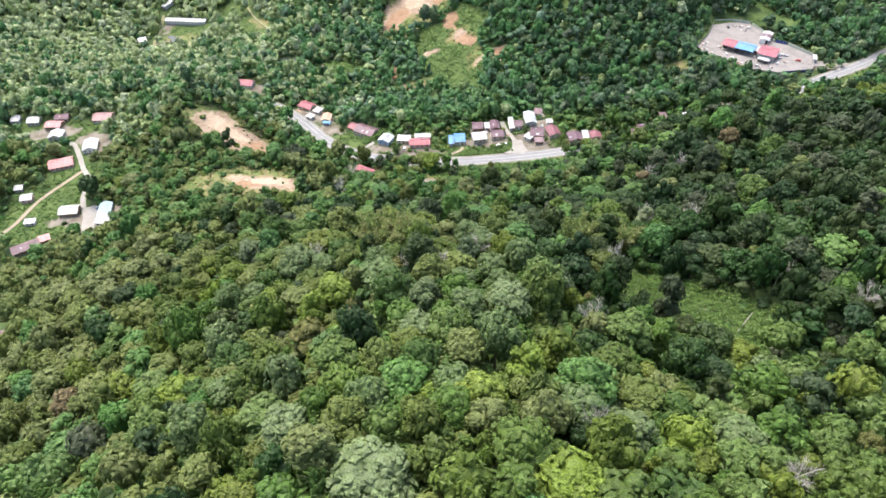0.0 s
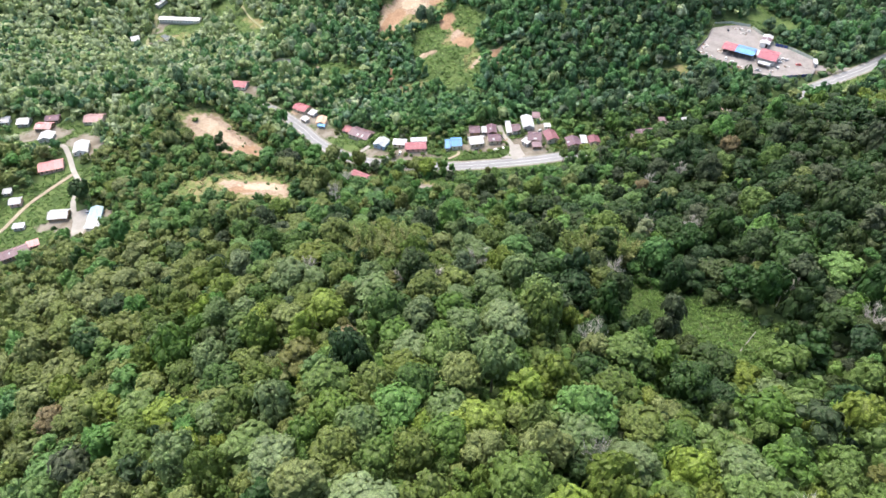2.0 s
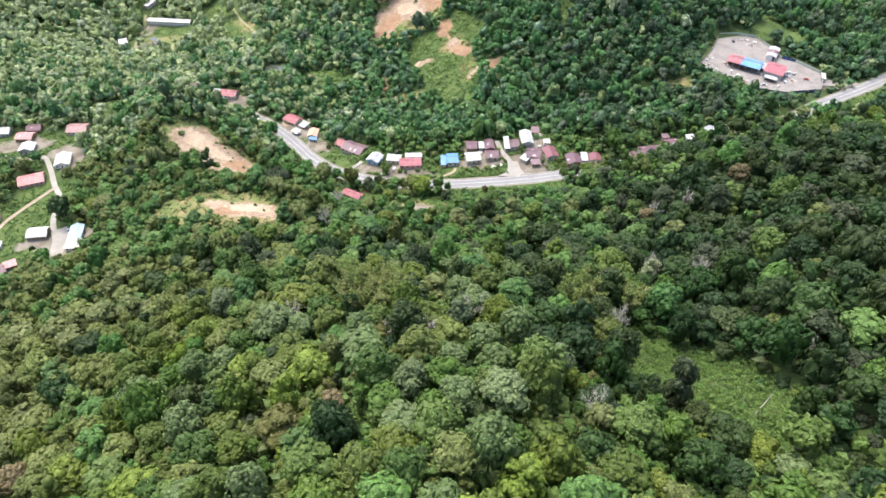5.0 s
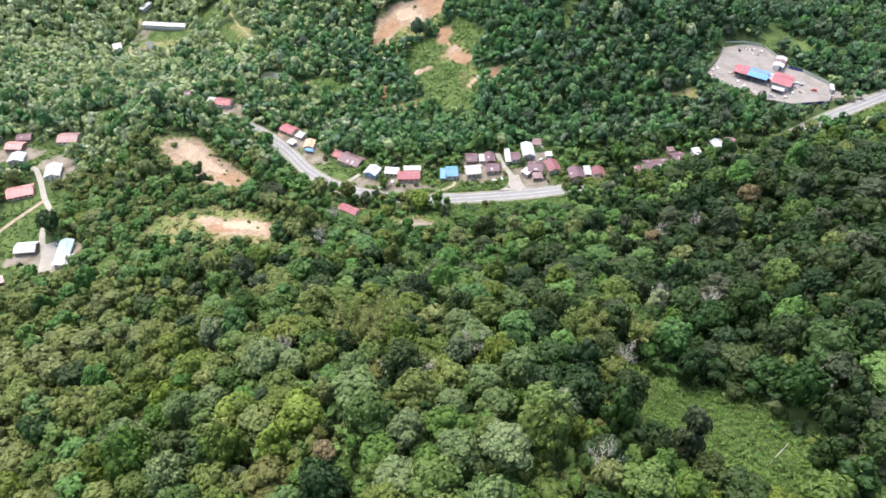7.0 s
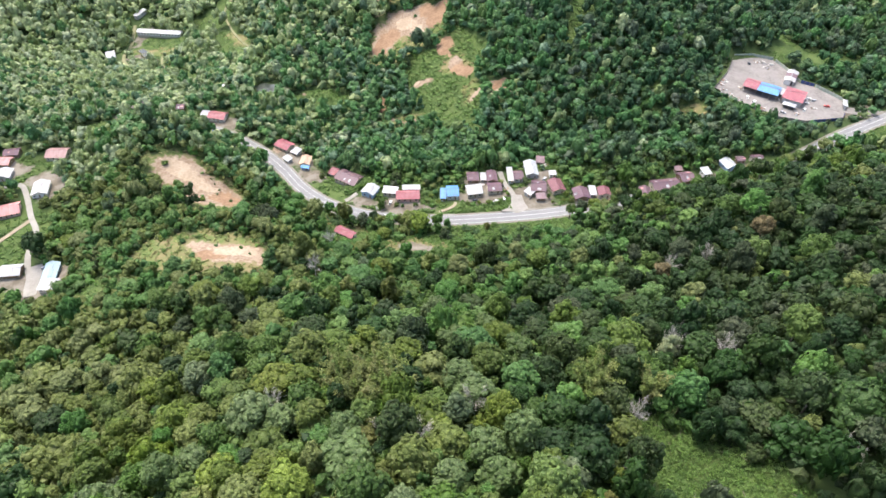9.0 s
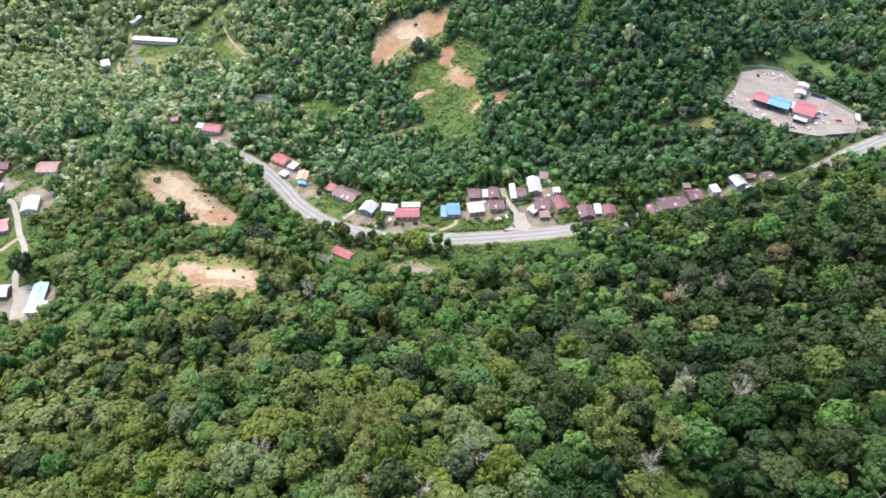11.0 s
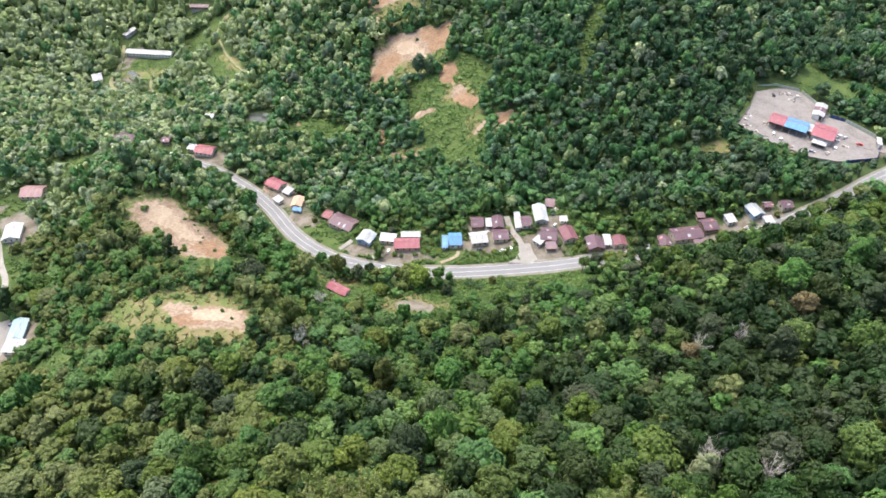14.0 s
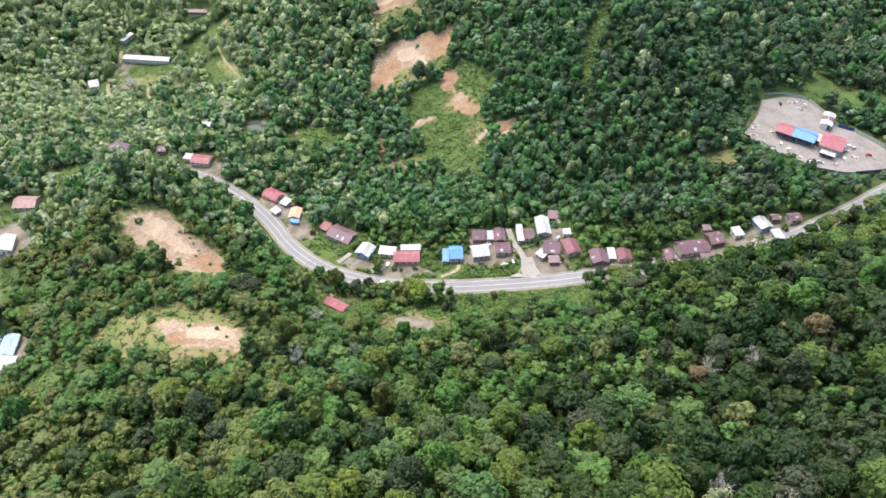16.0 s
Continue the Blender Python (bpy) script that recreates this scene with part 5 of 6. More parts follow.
def kinds(trees):
    """Splits trees among light, fresh, common and dark woods by place, imitating sun and shade."""
    x, y = trees[:, 0], trees[:, 1]
    # more light leaves to the left: sunshine carried by leaf colour
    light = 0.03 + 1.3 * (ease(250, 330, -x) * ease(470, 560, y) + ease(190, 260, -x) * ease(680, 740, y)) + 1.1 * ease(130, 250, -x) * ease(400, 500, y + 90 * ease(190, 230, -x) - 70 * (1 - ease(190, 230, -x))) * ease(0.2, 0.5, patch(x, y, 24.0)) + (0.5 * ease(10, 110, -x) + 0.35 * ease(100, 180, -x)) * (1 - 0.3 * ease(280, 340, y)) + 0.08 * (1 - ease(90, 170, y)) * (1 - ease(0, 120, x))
    fresh = 0.12 * (1 - 0.8 * ease(40, 110, x) * (1 - ease(300, 340, y))) + 0.12 * ease(20, 80, x) * ease(130, 200, y) * (1 - ease(420, 470, y)) + 0.55 * ease(260, 320, y) * (1 - ease(600, 680, y)) * (1 - ease(60, 140, x)) + 0.12 * ease(430, 470, y)
    # shade on the right and the near slope, put in as dark leaves
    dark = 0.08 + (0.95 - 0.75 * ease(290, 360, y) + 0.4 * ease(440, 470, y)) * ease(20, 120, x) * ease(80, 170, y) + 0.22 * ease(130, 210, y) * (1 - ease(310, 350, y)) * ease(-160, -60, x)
    total = light + fresh + dark
    over = np.maximum(total, 1.0)
    u = rng.random(len(trees)) * 1.0
    a, b, c = light / over, (light + fresh) / over, total / over
    return trees[u < a], trees[(u >= a) & (u < b)], trees[u >= c], trees[(u >= b) & (u < c)]


# 0 to 2 smooth domes, 3 to 5 lumpy, 6 and 7 tall, 8 and 9 large-leaved, 10 layered
NEAR_FORMS = [crown_form("dome", 11, 230, 0.088, tilt=0.35, flat=f) for f in (0.75, 0.9, 0.8)] + [crown_form("lumpy", 11, 230, 0.092, tilt=0.45, flat=f) for f in (0.75, 0.9, 0.8)] + [crown_form("tall", 10, 220, 0.1, tilt=0.55, flat=f) for f in (0.8, 0.9)] + [crown_form("dome", 14, 300, 0.072, 6, tilt=0.45, flat=f) for f in (0.65, 0.8)] + [crown_form("layered", 12, 220, 0.092, tilt=0.4)]
STAND_FORMS = [crown_form(s, c, 115, 0.125, 4, tilt=t + 0.1, flat=f) for s, c, t, f in (("dome", 5, 0.28, 0.8), ("dome", 6, 0.28, 0.95), ("dome", 7, 0.3, 0.7), ("lumpy", 7, 0.35, 0.8), ("lumpy", 6, 0.4, 0.9), ("lumpy", 8, 0.35, 0.75), ("tall", 6, 0.45, 0.9), ("tall", 6, 0.5, 0.8), ("dome", 8, 0.4, 0.65), ("dome", 8, 0.4, 0.8), ("layered", 7, 0.3, 0.8))]
MID_FORMS = [crown_form(s, c, 68, 0.16, 4, tilt=t + 0.1, flat=f) for s, c, t, f in (("dome", 4, 0.3, 0.8), ("dome", 5, 0.3, 0.95), ("lumpy", 6, 0.35, 0.8), ("lumpy", 5, 0.4, 0.9), ("lumpy", 7, 0.35, 0.75), ("tall", 5, 0.45, 0.9), ("tall", 5, 0.5, 0.8), ("layered", 6, 0.3, 0.8))]
FAR_FORMS = [crown_form(s, c, 30, 0.22, 4, tilt=t, flat=f) for s, c, t, f in (("dome", 1, 0.3, 0.9), ("dome", 2, 0.35, 1.0), ("lumpy", 3, 0.4, 0.9), ("lumpy", 3, 0.4, 1.1), ("lumpy", 4, 0.4, 0.8), ("tall", 3, 0.5, 0.9), ("tall", 3, 0.5, 0.8), ("layered", 3, 0.3, 0.9))]
HIGH_FORMS = [crown_form(s, c, 22, 0.26, 4, tilt=t, flat=f) for s, c, t, f in (("dome", 1, 0.3, 0.9), ("dome", 1, 0.35, 1.0), ("lumpy", 3, 0.4, 0.9), ("lumpy", 3, 0.4, 1.1), ("lumpy", 2, 0.4, 0.8), ("tall", 3, 0.5, 0.9), ("tall", 2, 0.5, 0.8), ("layered", 3, 0.3, 0.9))]
RIM_FORMS = [crown_form("dome", 2, 12, 0.32, 4, flat=f) for f in (0.8, 0.7, 0.9)]
UNDER_FORMS = [crown_form("dome", 0, 8, 0.42, 4, tilt=0.6, body=0.95) for _ in range(6)]
NEAR_CREEPER_FORMS = [crown_form("layered", 3, 16, 0.27, 3, tilt=0.7, body=0) for _ in range(6)]
CREEPER_FORMS = [crown_form("layered", 2, 9, 0.42, 3, tilt=0.6, body=0) for _ in range(6)]
stand_first = [(x, y, 0.9 * r) for x, y, r, *_ in LANDMARKS]
near = grow(46, 235, 3.6, NEAR_FORMS, 2.3, 8.2, first=stand_first)
mid = grow(235, 425, 3.8, MID_FORMS, 2.2, 7.4, first=stand_first)
far = grow(425, 600, 4.4, FAR_FORMS, 2.5, 6.6, low=4.0, high=7.5, lanky=0.6, room=0.55)
high = grow(600, 860, 5.2, HIGH_FORMS, 3.0, 7.4, low=4.0, high=7.5, lanky=0.6, room=0.55)
back = grow(-90, 46, 4.6, MID_FORMS, 2.6, 7.6)
rim = grow(860, 960, 8.0, RIM_FORMS, 3.4, 7.4)

TREE_LEAVES = (LEAF, LIGHT, DARK_SHADED_LEAF, FRESH, LIME, BIGLEAF, PALE, BLOSSOM, RUSSET, OLIVE)
TREE_WORDS = ("broad-crowned rainforest tree with mid-green leaves", "light yellow-green rainforest tree with a loose crown", "dark green rainforest tree with a dense crown", "fresh green rainforest tree with a lush crown", "bright lime-green rainforest tree with a leafy crown", "broad domed tree with large grey-green leaves", "pale grey-green tree with a thin crown", "tree topped with pale cream blossom", "tree with russet brown withering leaves", "olive-yellow rainforest tree with a rounded crown")


def crown_meshes(forms):
    """Each form in each leaf colour."""
    table = []
    for v, f, body in forms:
        row = []
        for mat in TREE_LEAVES:
            me = mesh_of("crown", v, f, [mat], [("tint", np.zeros(len(v)))])
            me.polygons.foreach_set("use_smooth", np.arange(len(f)) < body)
            row.append(me)
        table.append(row)
    return table


NEAR_MESHES, SMALL_MESHES = crown_meshes(NEAR_FORMS), crown_meshes(STAND_FORMS)


def trunk_mesh():
    """A tapered bole with three limbs, one unit tall."""
    bm = bmesh.new()
    bmesh.ops.create_cone(bm, cap_ends=True, segments=7, radius1=0.05, radius2=0.025, depth=1, matrix=Matrix.Translation((0, 0, 0.5)))
    for k in range(3):
        turn = Matrix.Rotation(2.1 * k, 4, "Z") @ Matrix.Translation((0, 0, 0.75)) @ Matrix.Rotation(radians(42), 4, "Y")
        bmesh.ops.create_cone(bm, cap_ends=True, segments=5, radius1=0.022, radius2=0.008, depth=0.5, matrix=turn @ Matrix.Translation((0, 0, 0.25)))
    me = bpy.data.meshes.new("trunk")
    bm.to_mesh(me)
    bm.free()
    me.materials.append(BARK)
    return me


TRUNK = trunk_mesh()


def lone_tree(x, y, r, tall, trunk, form, mat, label, name="roadside_tree", group=""):
    g = ground_z(x, y)
    tree = new(name)
    tree.matrix_world = pose(x, y, g - 0.3, 0, 0, rng.uniform(0, 360))
    tagged(tree, label, "bush" if name == "bush" else "tree", group=group)
    bole = new("trunk", TRUNK)
    bole.parent = tree
    bole.scale = (7, 7, trunk + 1.2)
    top = new("crown", (SMALL_MESHES if r < 4.5 or y > 330 else NEAR_MESHES)[form][mat])
    top.parent = tree
    top.location, top.scale = (0, 0, trunk + 0.3 + 0.2 * tall), (r, r, tall)


for x, y, r, tall, trunk, form, mat in LANDMARKS:
    lone_tree(x, y, r, tall, trunk, form, mat, TREE_WORDS[mat], "rainforest_tree", "trees on the near ridge")


def largest(trees, few, wide):
    """Marks the largest trees inside the valley's middle stretch."""
    size = np.where((np.abs(trees[:, 0]) < 0.6 * trees[:, 1] + wide) & (trees[:, 1] > 70), trees[:, 3], 0)
    return size >= np.sort(size)[-few]


# the nearest large trees stand as things of their own
for stock, few, where in ((near, 190, "ridge"), (mid, 90, "slope")):
    for x, y, z, r, tall, form, tint in stock[largest(stock, few, 10)]:
        # crowns darken to the right by leaf colour, in place of cloud shade
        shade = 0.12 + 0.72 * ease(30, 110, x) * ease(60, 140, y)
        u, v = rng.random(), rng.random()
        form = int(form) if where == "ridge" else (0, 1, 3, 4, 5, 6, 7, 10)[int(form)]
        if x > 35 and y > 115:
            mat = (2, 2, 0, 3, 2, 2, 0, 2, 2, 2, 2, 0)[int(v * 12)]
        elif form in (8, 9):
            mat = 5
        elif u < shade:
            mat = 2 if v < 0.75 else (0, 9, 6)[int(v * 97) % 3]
        else:
            mat = (0, 0, 9, 9, 1, 1, 3, 6, 0, 4, 9, 0)[int(v * 12)] if where == "ridge" else (0, 3, 3, 9, 1, 0, 3, 6)[int(v * 8)]
        lone_tree(x, y, r, tall, z - ground_z(x, y) - 0.2 * tall, form, mat, TREE_WORDS[mat], "rainforest_tree", "trees on the near ridge" if where == "ridge" else "trees on the slope above the road")
near, mid = near[~largest(near, 190, 10)], mid[~largest(mid, 90, 10)]
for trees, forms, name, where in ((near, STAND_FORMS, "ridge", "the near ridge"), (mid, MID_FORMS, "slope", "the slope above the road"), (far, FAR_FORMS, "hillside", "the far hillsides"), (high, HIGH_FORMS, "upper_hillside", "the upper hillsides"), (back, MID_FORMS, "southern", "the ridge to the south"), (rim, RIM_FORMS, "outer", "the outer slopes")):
    # hillside leaves hold painted haze; light and dark ones painted sun and shade
    leaves = {"ridge": (LIGHT, FRESH, LEAF, DARK_SHADED_LEAF), "slope": (LIGHT, FRESH, LEAF, DARK_SHADED_LEAF), "southern": (LIGHT, FRESH, LEAF, DARK_SHADED_LEAF)}.get(name, (SUNNY, HAZY_FRESH, HAZY_LEAF, HAZY_DARK))
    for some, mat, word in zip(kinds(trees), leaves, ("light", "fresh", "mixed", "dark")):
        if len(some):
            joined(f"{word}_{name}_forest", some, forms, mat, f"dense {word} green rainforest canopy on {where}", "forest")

# undergrowth closes the gaps between the trees
under = []
for y0, y1, step, lo, hi, up in ((-90, 44, 6.0, 2.6, 4.4, 6.0), (44, 240, 4.6, 2.2, 3.8, 6.5), (240, 440, 5.2, 2.5, 4.2, 6.5), (440, 620, 6.6, 3.4, 5.6, 7.5), (620, 800, 8.0, 4.0, 6.6, 8.0)):
    x, y = scatter(y0, y1, step)
    keep = ~(built(x, y, 1.5) | (inside(SOIL, x, y) > 0.5) | (inside(GRASS, x, y) > 0.52) | (inside(DRY, x, y) > 0.54) | (inside(BARE, x, y) > 0.5))
    x, y = x[keep], y[keep]
    top = np.minimum(headroom(x, y), 30.0)
    r = np.minimum(rng.uniform(lo, hi, len(x)), 0.4 * top)
    under.append(np.stack([x, y, height(x, y) + np.minimum(rng.uniform(0.3, up, len(x)) * np.where(inside(SCRUB, x, y) > 0.5, 0.5, 1.0), 0.5 * top), r, r * 0.9, rng.integers(0, 6, len(x)), rng.random(len(x))], 1))
under = np.concatenate(under)
low_wood, high_wood = under[under[:, 1] <= 440], under[under[:, 1] > 440]
# leaf colour again carries the sun patch, cloud shade and far haze
for stock, leaves, where in ((low_wood, (LIGHT, FRESH, SHRUB, DARK_SHADED_LEAF), "near"), (high_wood, (SUNNY, HAZY_FRESH, HAZY_LEAF, HAZY_DARK), "hillside")):
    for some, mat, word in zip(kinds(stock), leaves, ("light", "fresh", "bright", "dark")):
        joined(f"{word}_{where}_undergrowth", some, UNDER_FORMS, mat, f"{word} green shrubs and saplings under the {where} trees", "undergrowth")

# low shrubs and creepers in the open places
x, y = (np.concatenate(q) for q in zip(scatter(60, 240, 1.35), scatter(240, 760, 2.7), scatter(335, 398, 2.0, -110), scatter(396, 442, 1.5, -100)))
keep = (~built(x, y, 0.6)) & (inside(SOIL, x, y) < 0.42) & (inside(BARE, x, y) < 0.5) & ((inside(GRASS, x, y) > np.where(y < 240, 0.36, 0.5)) | (inside(DRY, x, y) > 0.5) | ((y > 396) & (y < 440) & (x > -60) & (x < 118)))
keep &= (rng.random(len(x)) < np.where(inside(DRY, x, y) > 0.5, 0.75, np.where((y > 480) & (np.abs(x - 55) > 195), 0.6, 0.8) + 0.5 * patch(x, y, 5.0))) & ~((inside([(-74, 425, 22, 8, -45), (300, 566, 34, 11, -20)], x, y) > 0.5) & (rng.random(len(x)) < 0.8))
x, y = x[keep], y[keep]
r = rng.uniform(0.8, 2.0, len(x)) * np.where((y > 480) & (np.abs(x - 55) < 195), 1.6, 1.0) * np.where(rng.random(len(x)) < 0.1, 1.5, 1.0)
mound = np.where(y < 240, 1.6 * patch(x, y, 3.1), 0.0)
low = np.stack([x, y, height(x, y) + mound + np.where(y > 480, 0.0, 0.15) * r, r, r * np.where(y > 480, 0.5, 0.75), rng.integers(0, 6, len(x)), rng.random(len(x))], 1)
arid = (inside(DRY, low[:, 0], low[:, 1]) > 0.5) & (rng.random(len(low)) < 0.7)
joined("dry_grass", low[arid], CREEPER_FORMS, STRAW, "dry straw-coloured grass tufts round the bare soil", "grass")
low = low[~arid]
joined("near_creepers", low[low[:, 1] < 240], NEAR_CREEPER_FORMS, SHRUB, "bright green tangled creepers over the clearing", "creepers")
joined("creepers", low[low[:, 1] >= 240], CREEPER_FORMS, SHRUB, "bright green creepers and low shrubs in clearings", "shrubs")

# ---- single trees by the road and on the ridge ----
# x, y, radius, crown height, trunk, form, leaf colour
for x, y, r, tall, trunk, form, mat in ((-9, 379, 9.0, 8.5, 5.5, 4, 4), (-43, 384, 5.0, 5.5, 3.5, 9, 2), (-50, 382, 4.8, 5.0, 3.5, 10, 2), (-37, 386, 4.2, 6, 4, 2, 2), (-21, 381, 4.6, 5, 5, 4, 0), (2, 380.5, 4.0, 5.5, 5.5, 9, 0), (-29, 383, 3.6, 4.5, 4, 6, 0), (7, 369, 4.6, 5, 3, 6, 2), (-29, 366, 4.6, 5, 3, 5, 0), (-33, 400, 2.6, 4, 3, 9, 0), (-31, 404, 2.2, 3.5, 3, 10, 0), (55, 374, 3.0, 3, 2, 3, 2), (33, 379, 2.6, 3, 1.5, 1, 0), (-102, 421, 4.5, 5, 4, 0, 0), (-112, 432, 4.5, 5, 4, 3, 0), (-96, 413, 4, 4.5, 3, 5, 1)):
    lone_tree(x, y, r, tall, trunk, form, mat, ("round leafy tree with mid-green leaves by the road", "large yellow-green spreading tree at the roadside", "dark green dense tree beside the road", "large fresh green tree at the roadside", "big bright lime-green spreading tree at the roadside")[mat])
for k, (x, y) in enumerate(((-2, 410), (0, 416), (-6, 420), (18, 422), (46, 437), (85, 407), (88, 402), (122, 405), (127, 412), (169, 411), (181, 411), (184, 428), (-36, 408), (-49, 421), (-77, 437), (17, 433), (59, 441), (88, 432), (44, 421), (60, 421), (74, 406), (128, 402), (205, 424), (-93, 470), (-66, 452), (-24, 423), (4, 424), (118, 414), (-116, 480))):
    lone_tree(x, y, 1.7 + 0.45 * (k % 4), 1.9 + 0.5 * (k % 3), 0.9 + 0.5 * (k % 4), k % 8, (0, 0, 1, 2)[k % 4], "small garden tree between the village houses", "garden_tree")
for k, (x, y) in enumerate(((19, 401), (22, 402), (25.5, 401), (29, 402.5), (32, 401), (35.5, 403), (38, 401), (42, 402), (3, 405), (-4, 404.5), (-1, 401), (20, 419), (76, 402), (83, 403), (89, 410), (116, 407), (121, 411), (-24, 402.5), (-20, 401.5), (-12, 402), (-36, 412), (48, 410), (72, 420), (171, 409), (177, 411), (183, 413))):
    lone_tree(x, y, 1.5 + 0.4 * (k % 3), 1.5 + 0.35 * (k % 4), 0.3 + 0.2 * (k % 2), k % 8, (0, 9, 3, 0)[k % 4], "rounded garden shrub between house and road", "bush")
for k, rx in enumerate((84, 90, 97, 103, 109, 116, 122, 128, 135, 141, 148, 155, 162, 208, 214, 221, 227, 233, 239, 245)):
    x, y, z, turn = road_place(rx, -7.2 - 1.2 * (k % 3))
    lone_tree(x, y, 4.2 + 0.6 * (k % 4), 4.8 + 0.6 * (k % 3), z - ground_z(x, y) + 6.3 + 1.2 * (k % 3) + (3.0 if rx > 205 else 0.0), k % 11, (0, 2, 0, 1)[k % 4], "leafy tree on the bank below the road")


def limb(bm, a, b, r0, r1):
    way = Vector(b) - Vector(a)
    m = Matrix.Translation((Vector(a) + Vector(b)) / 2) @ way.to_track_quat("Z", "Y").to_matrix().to_4x4()
    bmesh.ops.create_cone(bm, cap_ends=True, segments=5, radius1=r0, radius2=r1, depth=way.length, matrix=m)


def dead_tree(x, y, tall, lean, seed):
    """A bare grey trunk with forked boughs and twigs."""
    g = random.Random(seed)
    root = new("dead_tree")
    root.matrix_world = pose(x, y, ground_z(x, y) - 0.3, lean, 0, g.uniform(0, 360))
    tagged(root, "bare pale grey dead tree with forked branches", "tree")
    bm = bmesh.new()
    limb(bm, (0, 0, 0), (0, 0, tall * 0.62), 0.24, 0.13)
    part("trunk", bm, DEADWOOD, root)
    for k in range(7):
        a, up = k * 0.95 + g.uniform(-0.3, 0.3), tall * g.uniform(0.42, 0.62)
        out = tall * g.uniform(0.14, 0.24)
        tip = (out * math.cos(a), out * math.sin(a), up + tall * g.uniform(0.14, 0.38))
        bm = bmesh.new()
        limb(bm, (0, 0, up), tip, 0.1, 0.045)
        for _ in range(6):
            u = g.uniform(0.35, 1.0)
            c = [tip[i] * u + (0, 0, up)[i] * (1 - u) for i in range(3)]
            limb(bm, c, [c[0] + g.uniform(-1.3, 1.3), c[1] + g.uniform(-1.3, 1.3), c[2] + g.uniform(0.5, 1.9)], 0.05, 0.02)
        branch = part("branch", bm, DEADWOOD, root)
        n = 70
        u = rng.uniform(0.45, 1.1, (n, 1))
        at = np.array(tip) * u + np.array((0, 0, up)) * (1 - u) + rng.normal(size=(n, 3)) * tall * 0.035
        way = rng.normal(size=(n, 3)) * 0.5 + np.array((0.5 * math.cos(a), 0.5 * math.sin(a), 0.8))
        side = np.cross(way, unit(n)) * 0.045
        v = np.stack([at - side, at + side, at + way * 1.1], 1).reshape(-1, 3)
        twigs = new("twig_spray", mesh_of("twig_spray", v, np.arange(3 * n).reshape(-1, 3), [DEADWOOD]))
        twigs.parent = branch
        twigs["kind"] = "stuff"


for k, (x, y) in enumerate(DEAD_AT):
    dead_tree(x, y, 14 + k % 4, (0, 4, -5)[k % 3], k)


def bare_trunk(x, y, long, lean, turn):
    """A snapped, bleached bole leaning out of the creepers."""
    root = new("fallen_trunk")
    root.matrix_world = pose(x, y, ground_z(x, y) - 0.3, 0, lean, turn)
    tagged(root, "bleached white bare trunk leaning in the overgrown clearing", "dead trunk")
    bm = bmesh.new()
    for k in range(5):
        a, b = k / 5, (k + 1) / 5
        limb(bm, (0.12 * math.sin(3 * a), 0.1 * a, long * a), (0.12 * math.sin(3 * b), 0.1 * b, long * b), 0.26 - 0.14 * a, 0.26 - 0.14 * b)
    part("bole", bm, DEADWOOD, root)
    bm = bmesh.new()
    limb(bm, (0, 0, long * 0.7), (0.9, 0.2, long * 0.85), 0.09, 0.04)
    part("stub", bm, DEADWOOD, root)


bare_trunk(100, 148, 8.5, 38, 35)


def bamboo(x, y, tall, seed):
    """Arching culms in a clump, each with its plume of narrow leaves."""
    g = np.random.default_rng(seed)
    root = new("bamboo_clump")
    root.matrix_world = pose(x, y, ground_z(x, y) - 0.2)
    tagged(root, "feathery yellow-green bamboo clump with arching culms", "bamboo")
    for k in range(18):
        a, lean = g.uniform(0, 6.283), g.uniform(0.12, 0.42)
        h = tall * g.uniform(0.75, 1.05)
        s = np.linspace(0, 1, 7)
        px = 0.9 * math.cos(a) * g.random() + h * lean * s**2.2 * math.cos(a)
        py = 0.9 * math.sin(a) * g.random() + h * lean * s**2.2 * math.sin(a)
        pz = h * (s - 0.22 * lean * s**3)
        bm = bmesh.new()
        rings = []
        for i in range(7):
            r = 0.06 * (1 - s[i]) + 0.015
            rings.append([bm.verts.new((px[i] + r * math.cos(q * 1.2566), py[i] + r * math.sin(q * 1.2566), pz[i])) for q in range(5)])
        for lo, hi in zip(rings, rings[1:]):
            for q in range(5):
                bm.faces.new((lo[q], lo[(q + 1) % 5], hi[(q + 1) % 5], hi[q]))
        bm.faces.new(rings[0][::-1]), bm.faces.new(rings[-1])
        culm = part("culm", bm, BARK, root)
        n = 240
        u = 0.3 + 0.7 * g.random(n)
        at = np.stack([np.interp(u, s, px), np.interp(u, s, py), np.interp(u, s, pz)], 1) + g.normal(size=(n, 3)) * 0.75 * (1.1 - u[:, None] * 0.5)
        v = leaf_cards(at, g.normal(size=(n, 3)) * 0.6 + (0, 0, 0.6), 0.34)
        plume = new("plume", mesh_of("plume", v, np.arange(3 * n).reshape(-1, 3), [BAMBOO], [("tint", np.full(3 * n, g.random()))]))
        plume.parent = culm
        plume["kind"] = "stuff"


for k, (x, y) in enumerate(BAMBOO_AT):
    bamboo(x, y, 19 + k % 4, k)


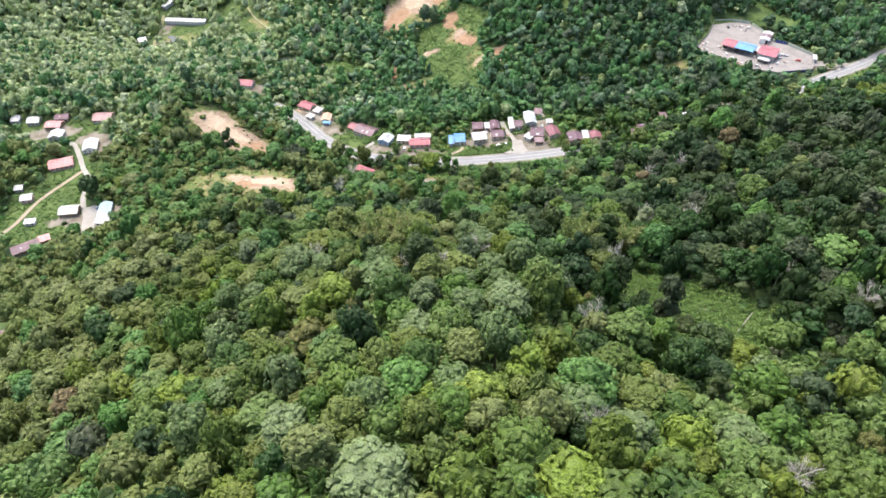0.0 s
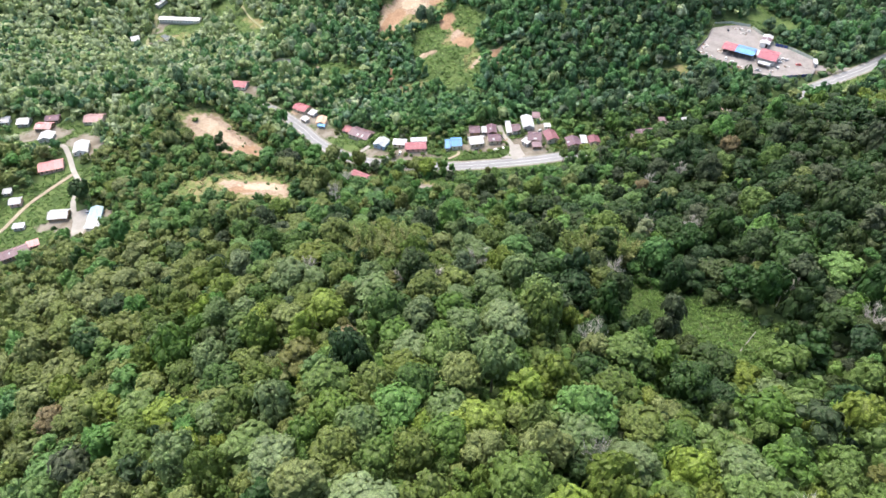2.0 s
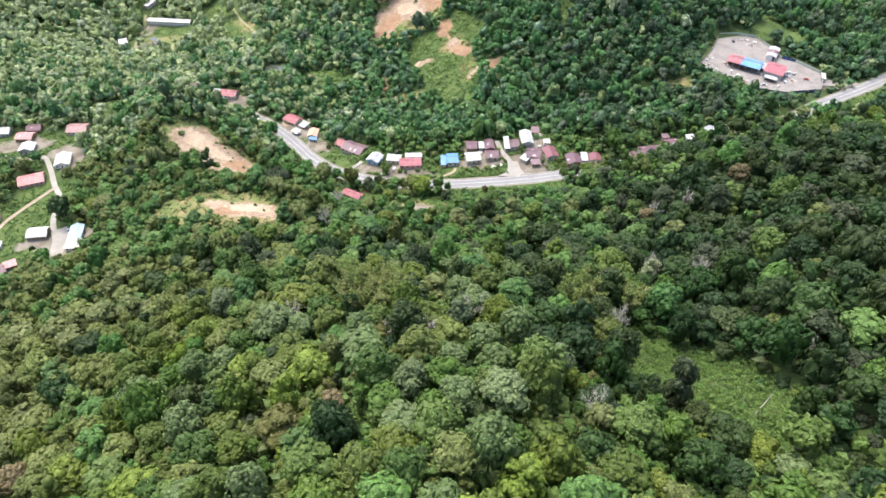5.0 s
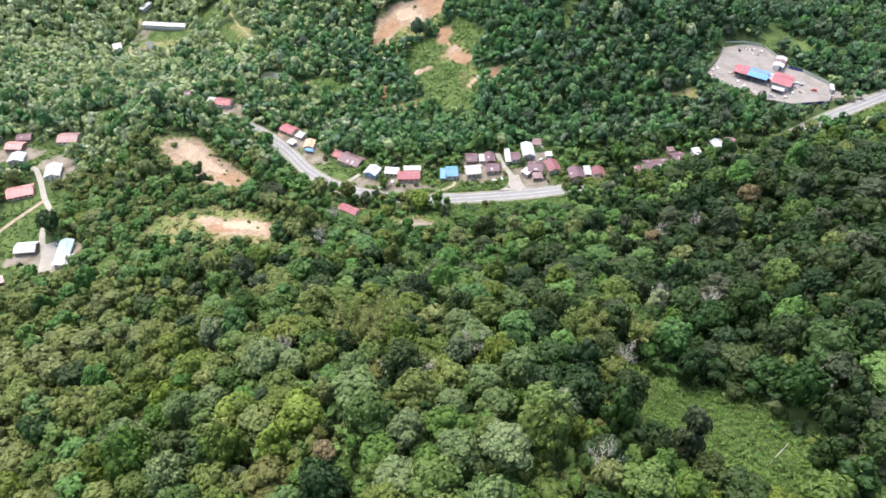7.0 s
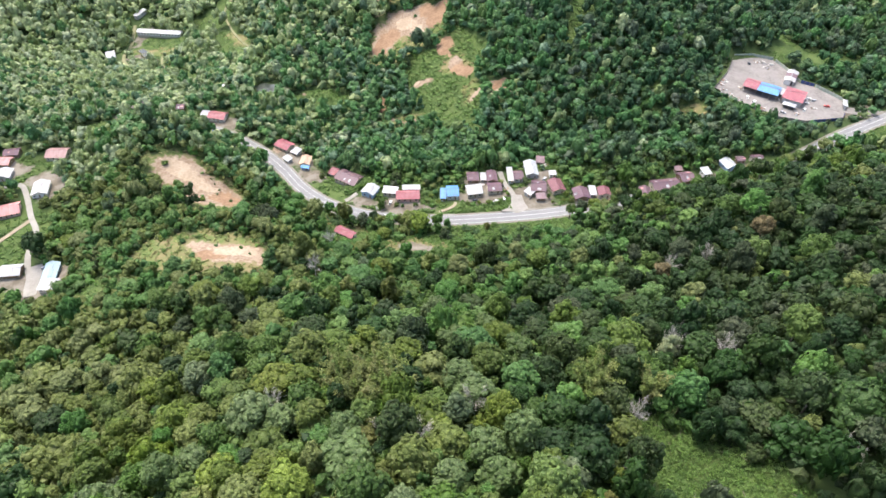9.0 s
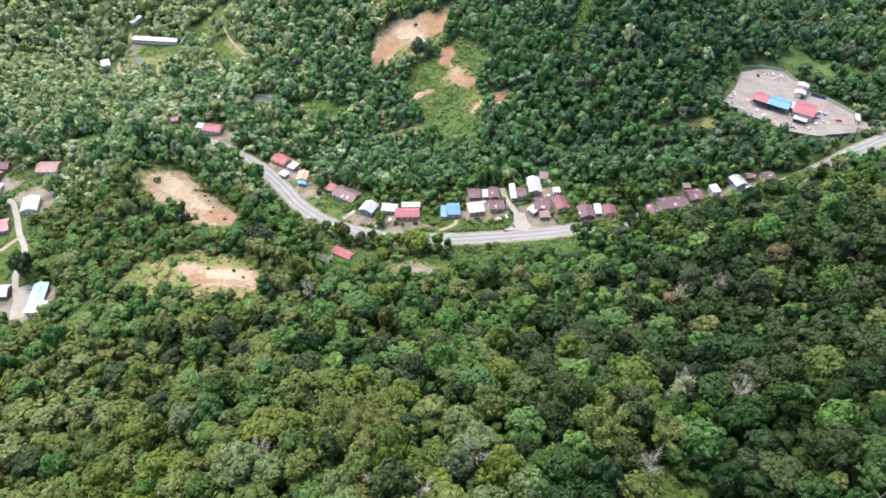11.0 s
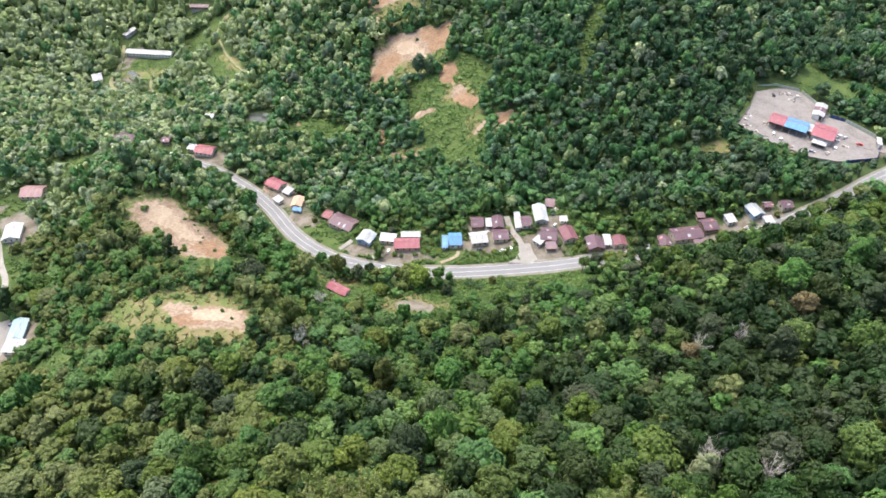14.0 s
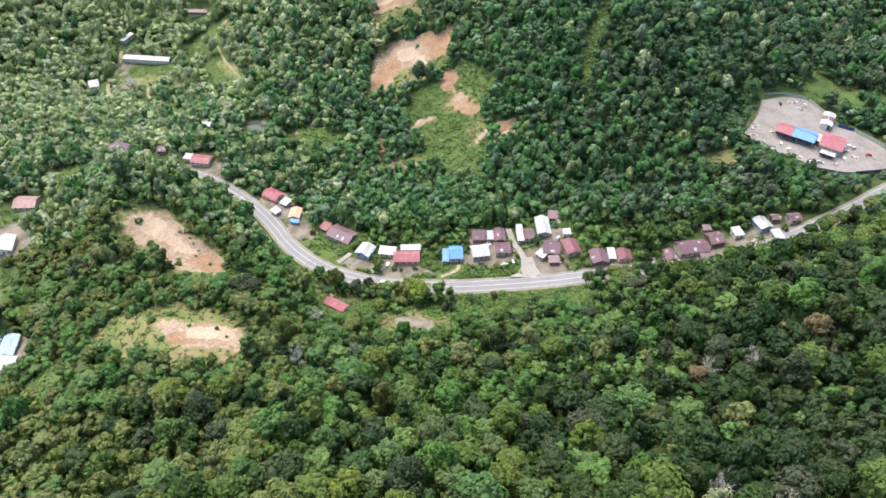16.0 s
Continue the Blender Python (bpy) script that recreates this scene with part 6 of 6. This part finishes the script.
def frond_mesh():
    """One drooping palm frond: a rib with leaflets on both sides, 1 unit long."""
    v, f = [], []
    for k in range(16):
        s = 0.12 + 0.88 * k / 16
        x, z = s, 0.42 * s - 0.75 * s * s
        wide = 0.26 * math.sin(math.pi * (0.12 + 0.84 * s)) + 0.02
        for sgn in (-1, 1):
            n = len(v)
            v += [(x - 0.02, 0, z), (x + 0.035, 0, z), (x + 0.09, sgn * wide, z - 0.4 * wide)]
            f.append((n, n + 1, n + 2) if sgn > 0 else (n, n + 2, n + 1))
    n = len(v)
    v += [(0, -0.012, 0), (0, 0.012, 0), (0.55, 0, 0.0041), (1, 0, -0.33)]
    f += [(n, n + 1, n + 2), (n + 1, n + 3, n + 2)]
    return mesh_of("frond", np.array(v), np.array(f), [PALM], [("tint", np.zeros(len(v)))])


FROND = frond_mesh()


def palm(x, y, stem, long, label):
    g = ground_z(x, y)
    root = new("palm")
    root.matrix_world = pose(x, y, g - 0.2, rng.uniform(-4, 4), rng.uniform(-4, 4), rng.uniform(0, 360))
    tagged(root, label, "palm", group="palms in the valley")
    bm = bmesh.new()
    limb(bm, (0, 0, 0), (0, 0, stem), 0.24, 0.17)
    part("stem", bm, BARK, root)
    for k in range(15):
        fr = new("frond", FROND)
        fr.parent = root
        fr.matrix_basis = Matrix.Translation((0, 0, stem)) @ Matrix.Rotation(2.4 * k, 4, "Z") @ Matrix.Rotation(radians(-38 + 5.0 * k), 4, "Y") @ Matrix.Scale(long * rng.uniform(0.85, 1.1), 4)


for k, (x, y) in enumerate(((159, 433), (186, 413), (-49, 456), (24, 450), (16, 432), (140, 439), (30, 438), (86, 462), (-25, 436), (-12, 449), (-218, 535), (-268, 577), (-30, 450), (48, 452), (100, 440), (120, 430), (-5, 436), (1, 428), (-60, 462), (170, 440), (-80, 470), (-286, 384), (-306, 372), (-296, 392))):
    palm(x, y, 6 + k % 4, 3.4, "tall palm with a slim stem and drooping fronds")
for k, (x, y) in enumerate(((-64, 386), (-60, 383), (20, 378), (26, 375), (59, 366), (43, 375), (10, 371), (-55, 388), (66, 372), (14, 365))):
    palm(x, y, 1.6 + 0.4 * (k % 3), 3.6, "squat young oil palm below the road")

# trees that hide the road on its bend
for k, rx in enumerate((-147, -141, -135)):
    x, y, z, turn = road_place(rx, -8.5 - 2.0 * (k % 2))
    lone_tree(x, y, 4.9 + 0.6 * (k % 3), 6.0 + 0.5 * (k % 2), 6.5 + (k % 3), 8 + k % 3, (0, 3)[k % 2], "leafy tree beside the road bend")

# low scrub round the yard's fence
for k in range(len(YARD)):
    (ax, ay), (bx, by) = YARD[k], YARD[(k + 1) % len(YARD)]
    n = int(math.hypot(bx - ax, by - ay) / 5.5)
    for i in range(n):
        u, off = (i + rng.uniform(0.1, 0.9)) / n, rng.uniform(2.6, 5.2)
        d = math.hypot(bx - ax, by - ay)
        x, y = ax + u * (bx - ax) - off * (by - ay) / d, ay + u * (by - ay) + off * (bx - ax) / d
        r = rng.uniform(1.1, 2.1)
        if not (x > 280 and 470 < y < 500):
            lone_tree(x, y, r, 0.8 * r, 0.3, (k + i) % 8, (0, 3, 2)[(k + i) % 3], "low shrub outside the yard fence", "bush")

# shrubs and saplings that break up the overgrown clearing
for k in range(40):
    u, v = rng.uniform(-1.05, 1.05), rng.choice((-1, 1)) * math.sqrt(rng.random())
    a = radians(-52)
    x, y = 86 + 38 * u * math.cos(a) - 17 * v * math.sin(a), 161 + 38 * u * math.sin(a) + 17 * v * math.cos(a)
    r = rng.uniform(0.8, 1.5) + 1.4 * max(0.0, math.hypot(u, v) - 0.85) * rng.random()
    mat = (3, 0, 3, 0)[k % 4]
    lone_tree(x, y, r, r * rng.uniform(0.6, 1.1), 0.3 + 0.4 * r * rng.random(), k % 11, mat, "leafy shrub growing out of the overgrown clearing", "bush")

# bushes on the bare slopes
for k, (x, y, r) in enumerate(((-174, 421, 2.8), (-160, 403, 3.6), (-163, 406, 2.6), (-157, 400, 2.4), (-144, 393, 2.4), (-151, 420, 1.4), (-145, 417, 1.2), (-142, 413, 0.9), (-138, 408, 1.0), (-138, 403, 1.0), (-128, 397, 1.5), (-145, 397, 1.6), (-104, 334, 1.4), (-118, 336, 1.3), (-98, 329, 1.2), (-20, 655, 2.4), (-130, 345, 2.2), (-138, 340, 2.4), (-146, 333, 2.0), (-128, 326, 2.2), (-152, 345, 2.6), (-90, 343, 2.0))):
    lone_tree(x, y, r, 0.8 * r, 0.15, k % 8, (0, 3)[k % 2], "low green bush growing on bare ground", "bush")
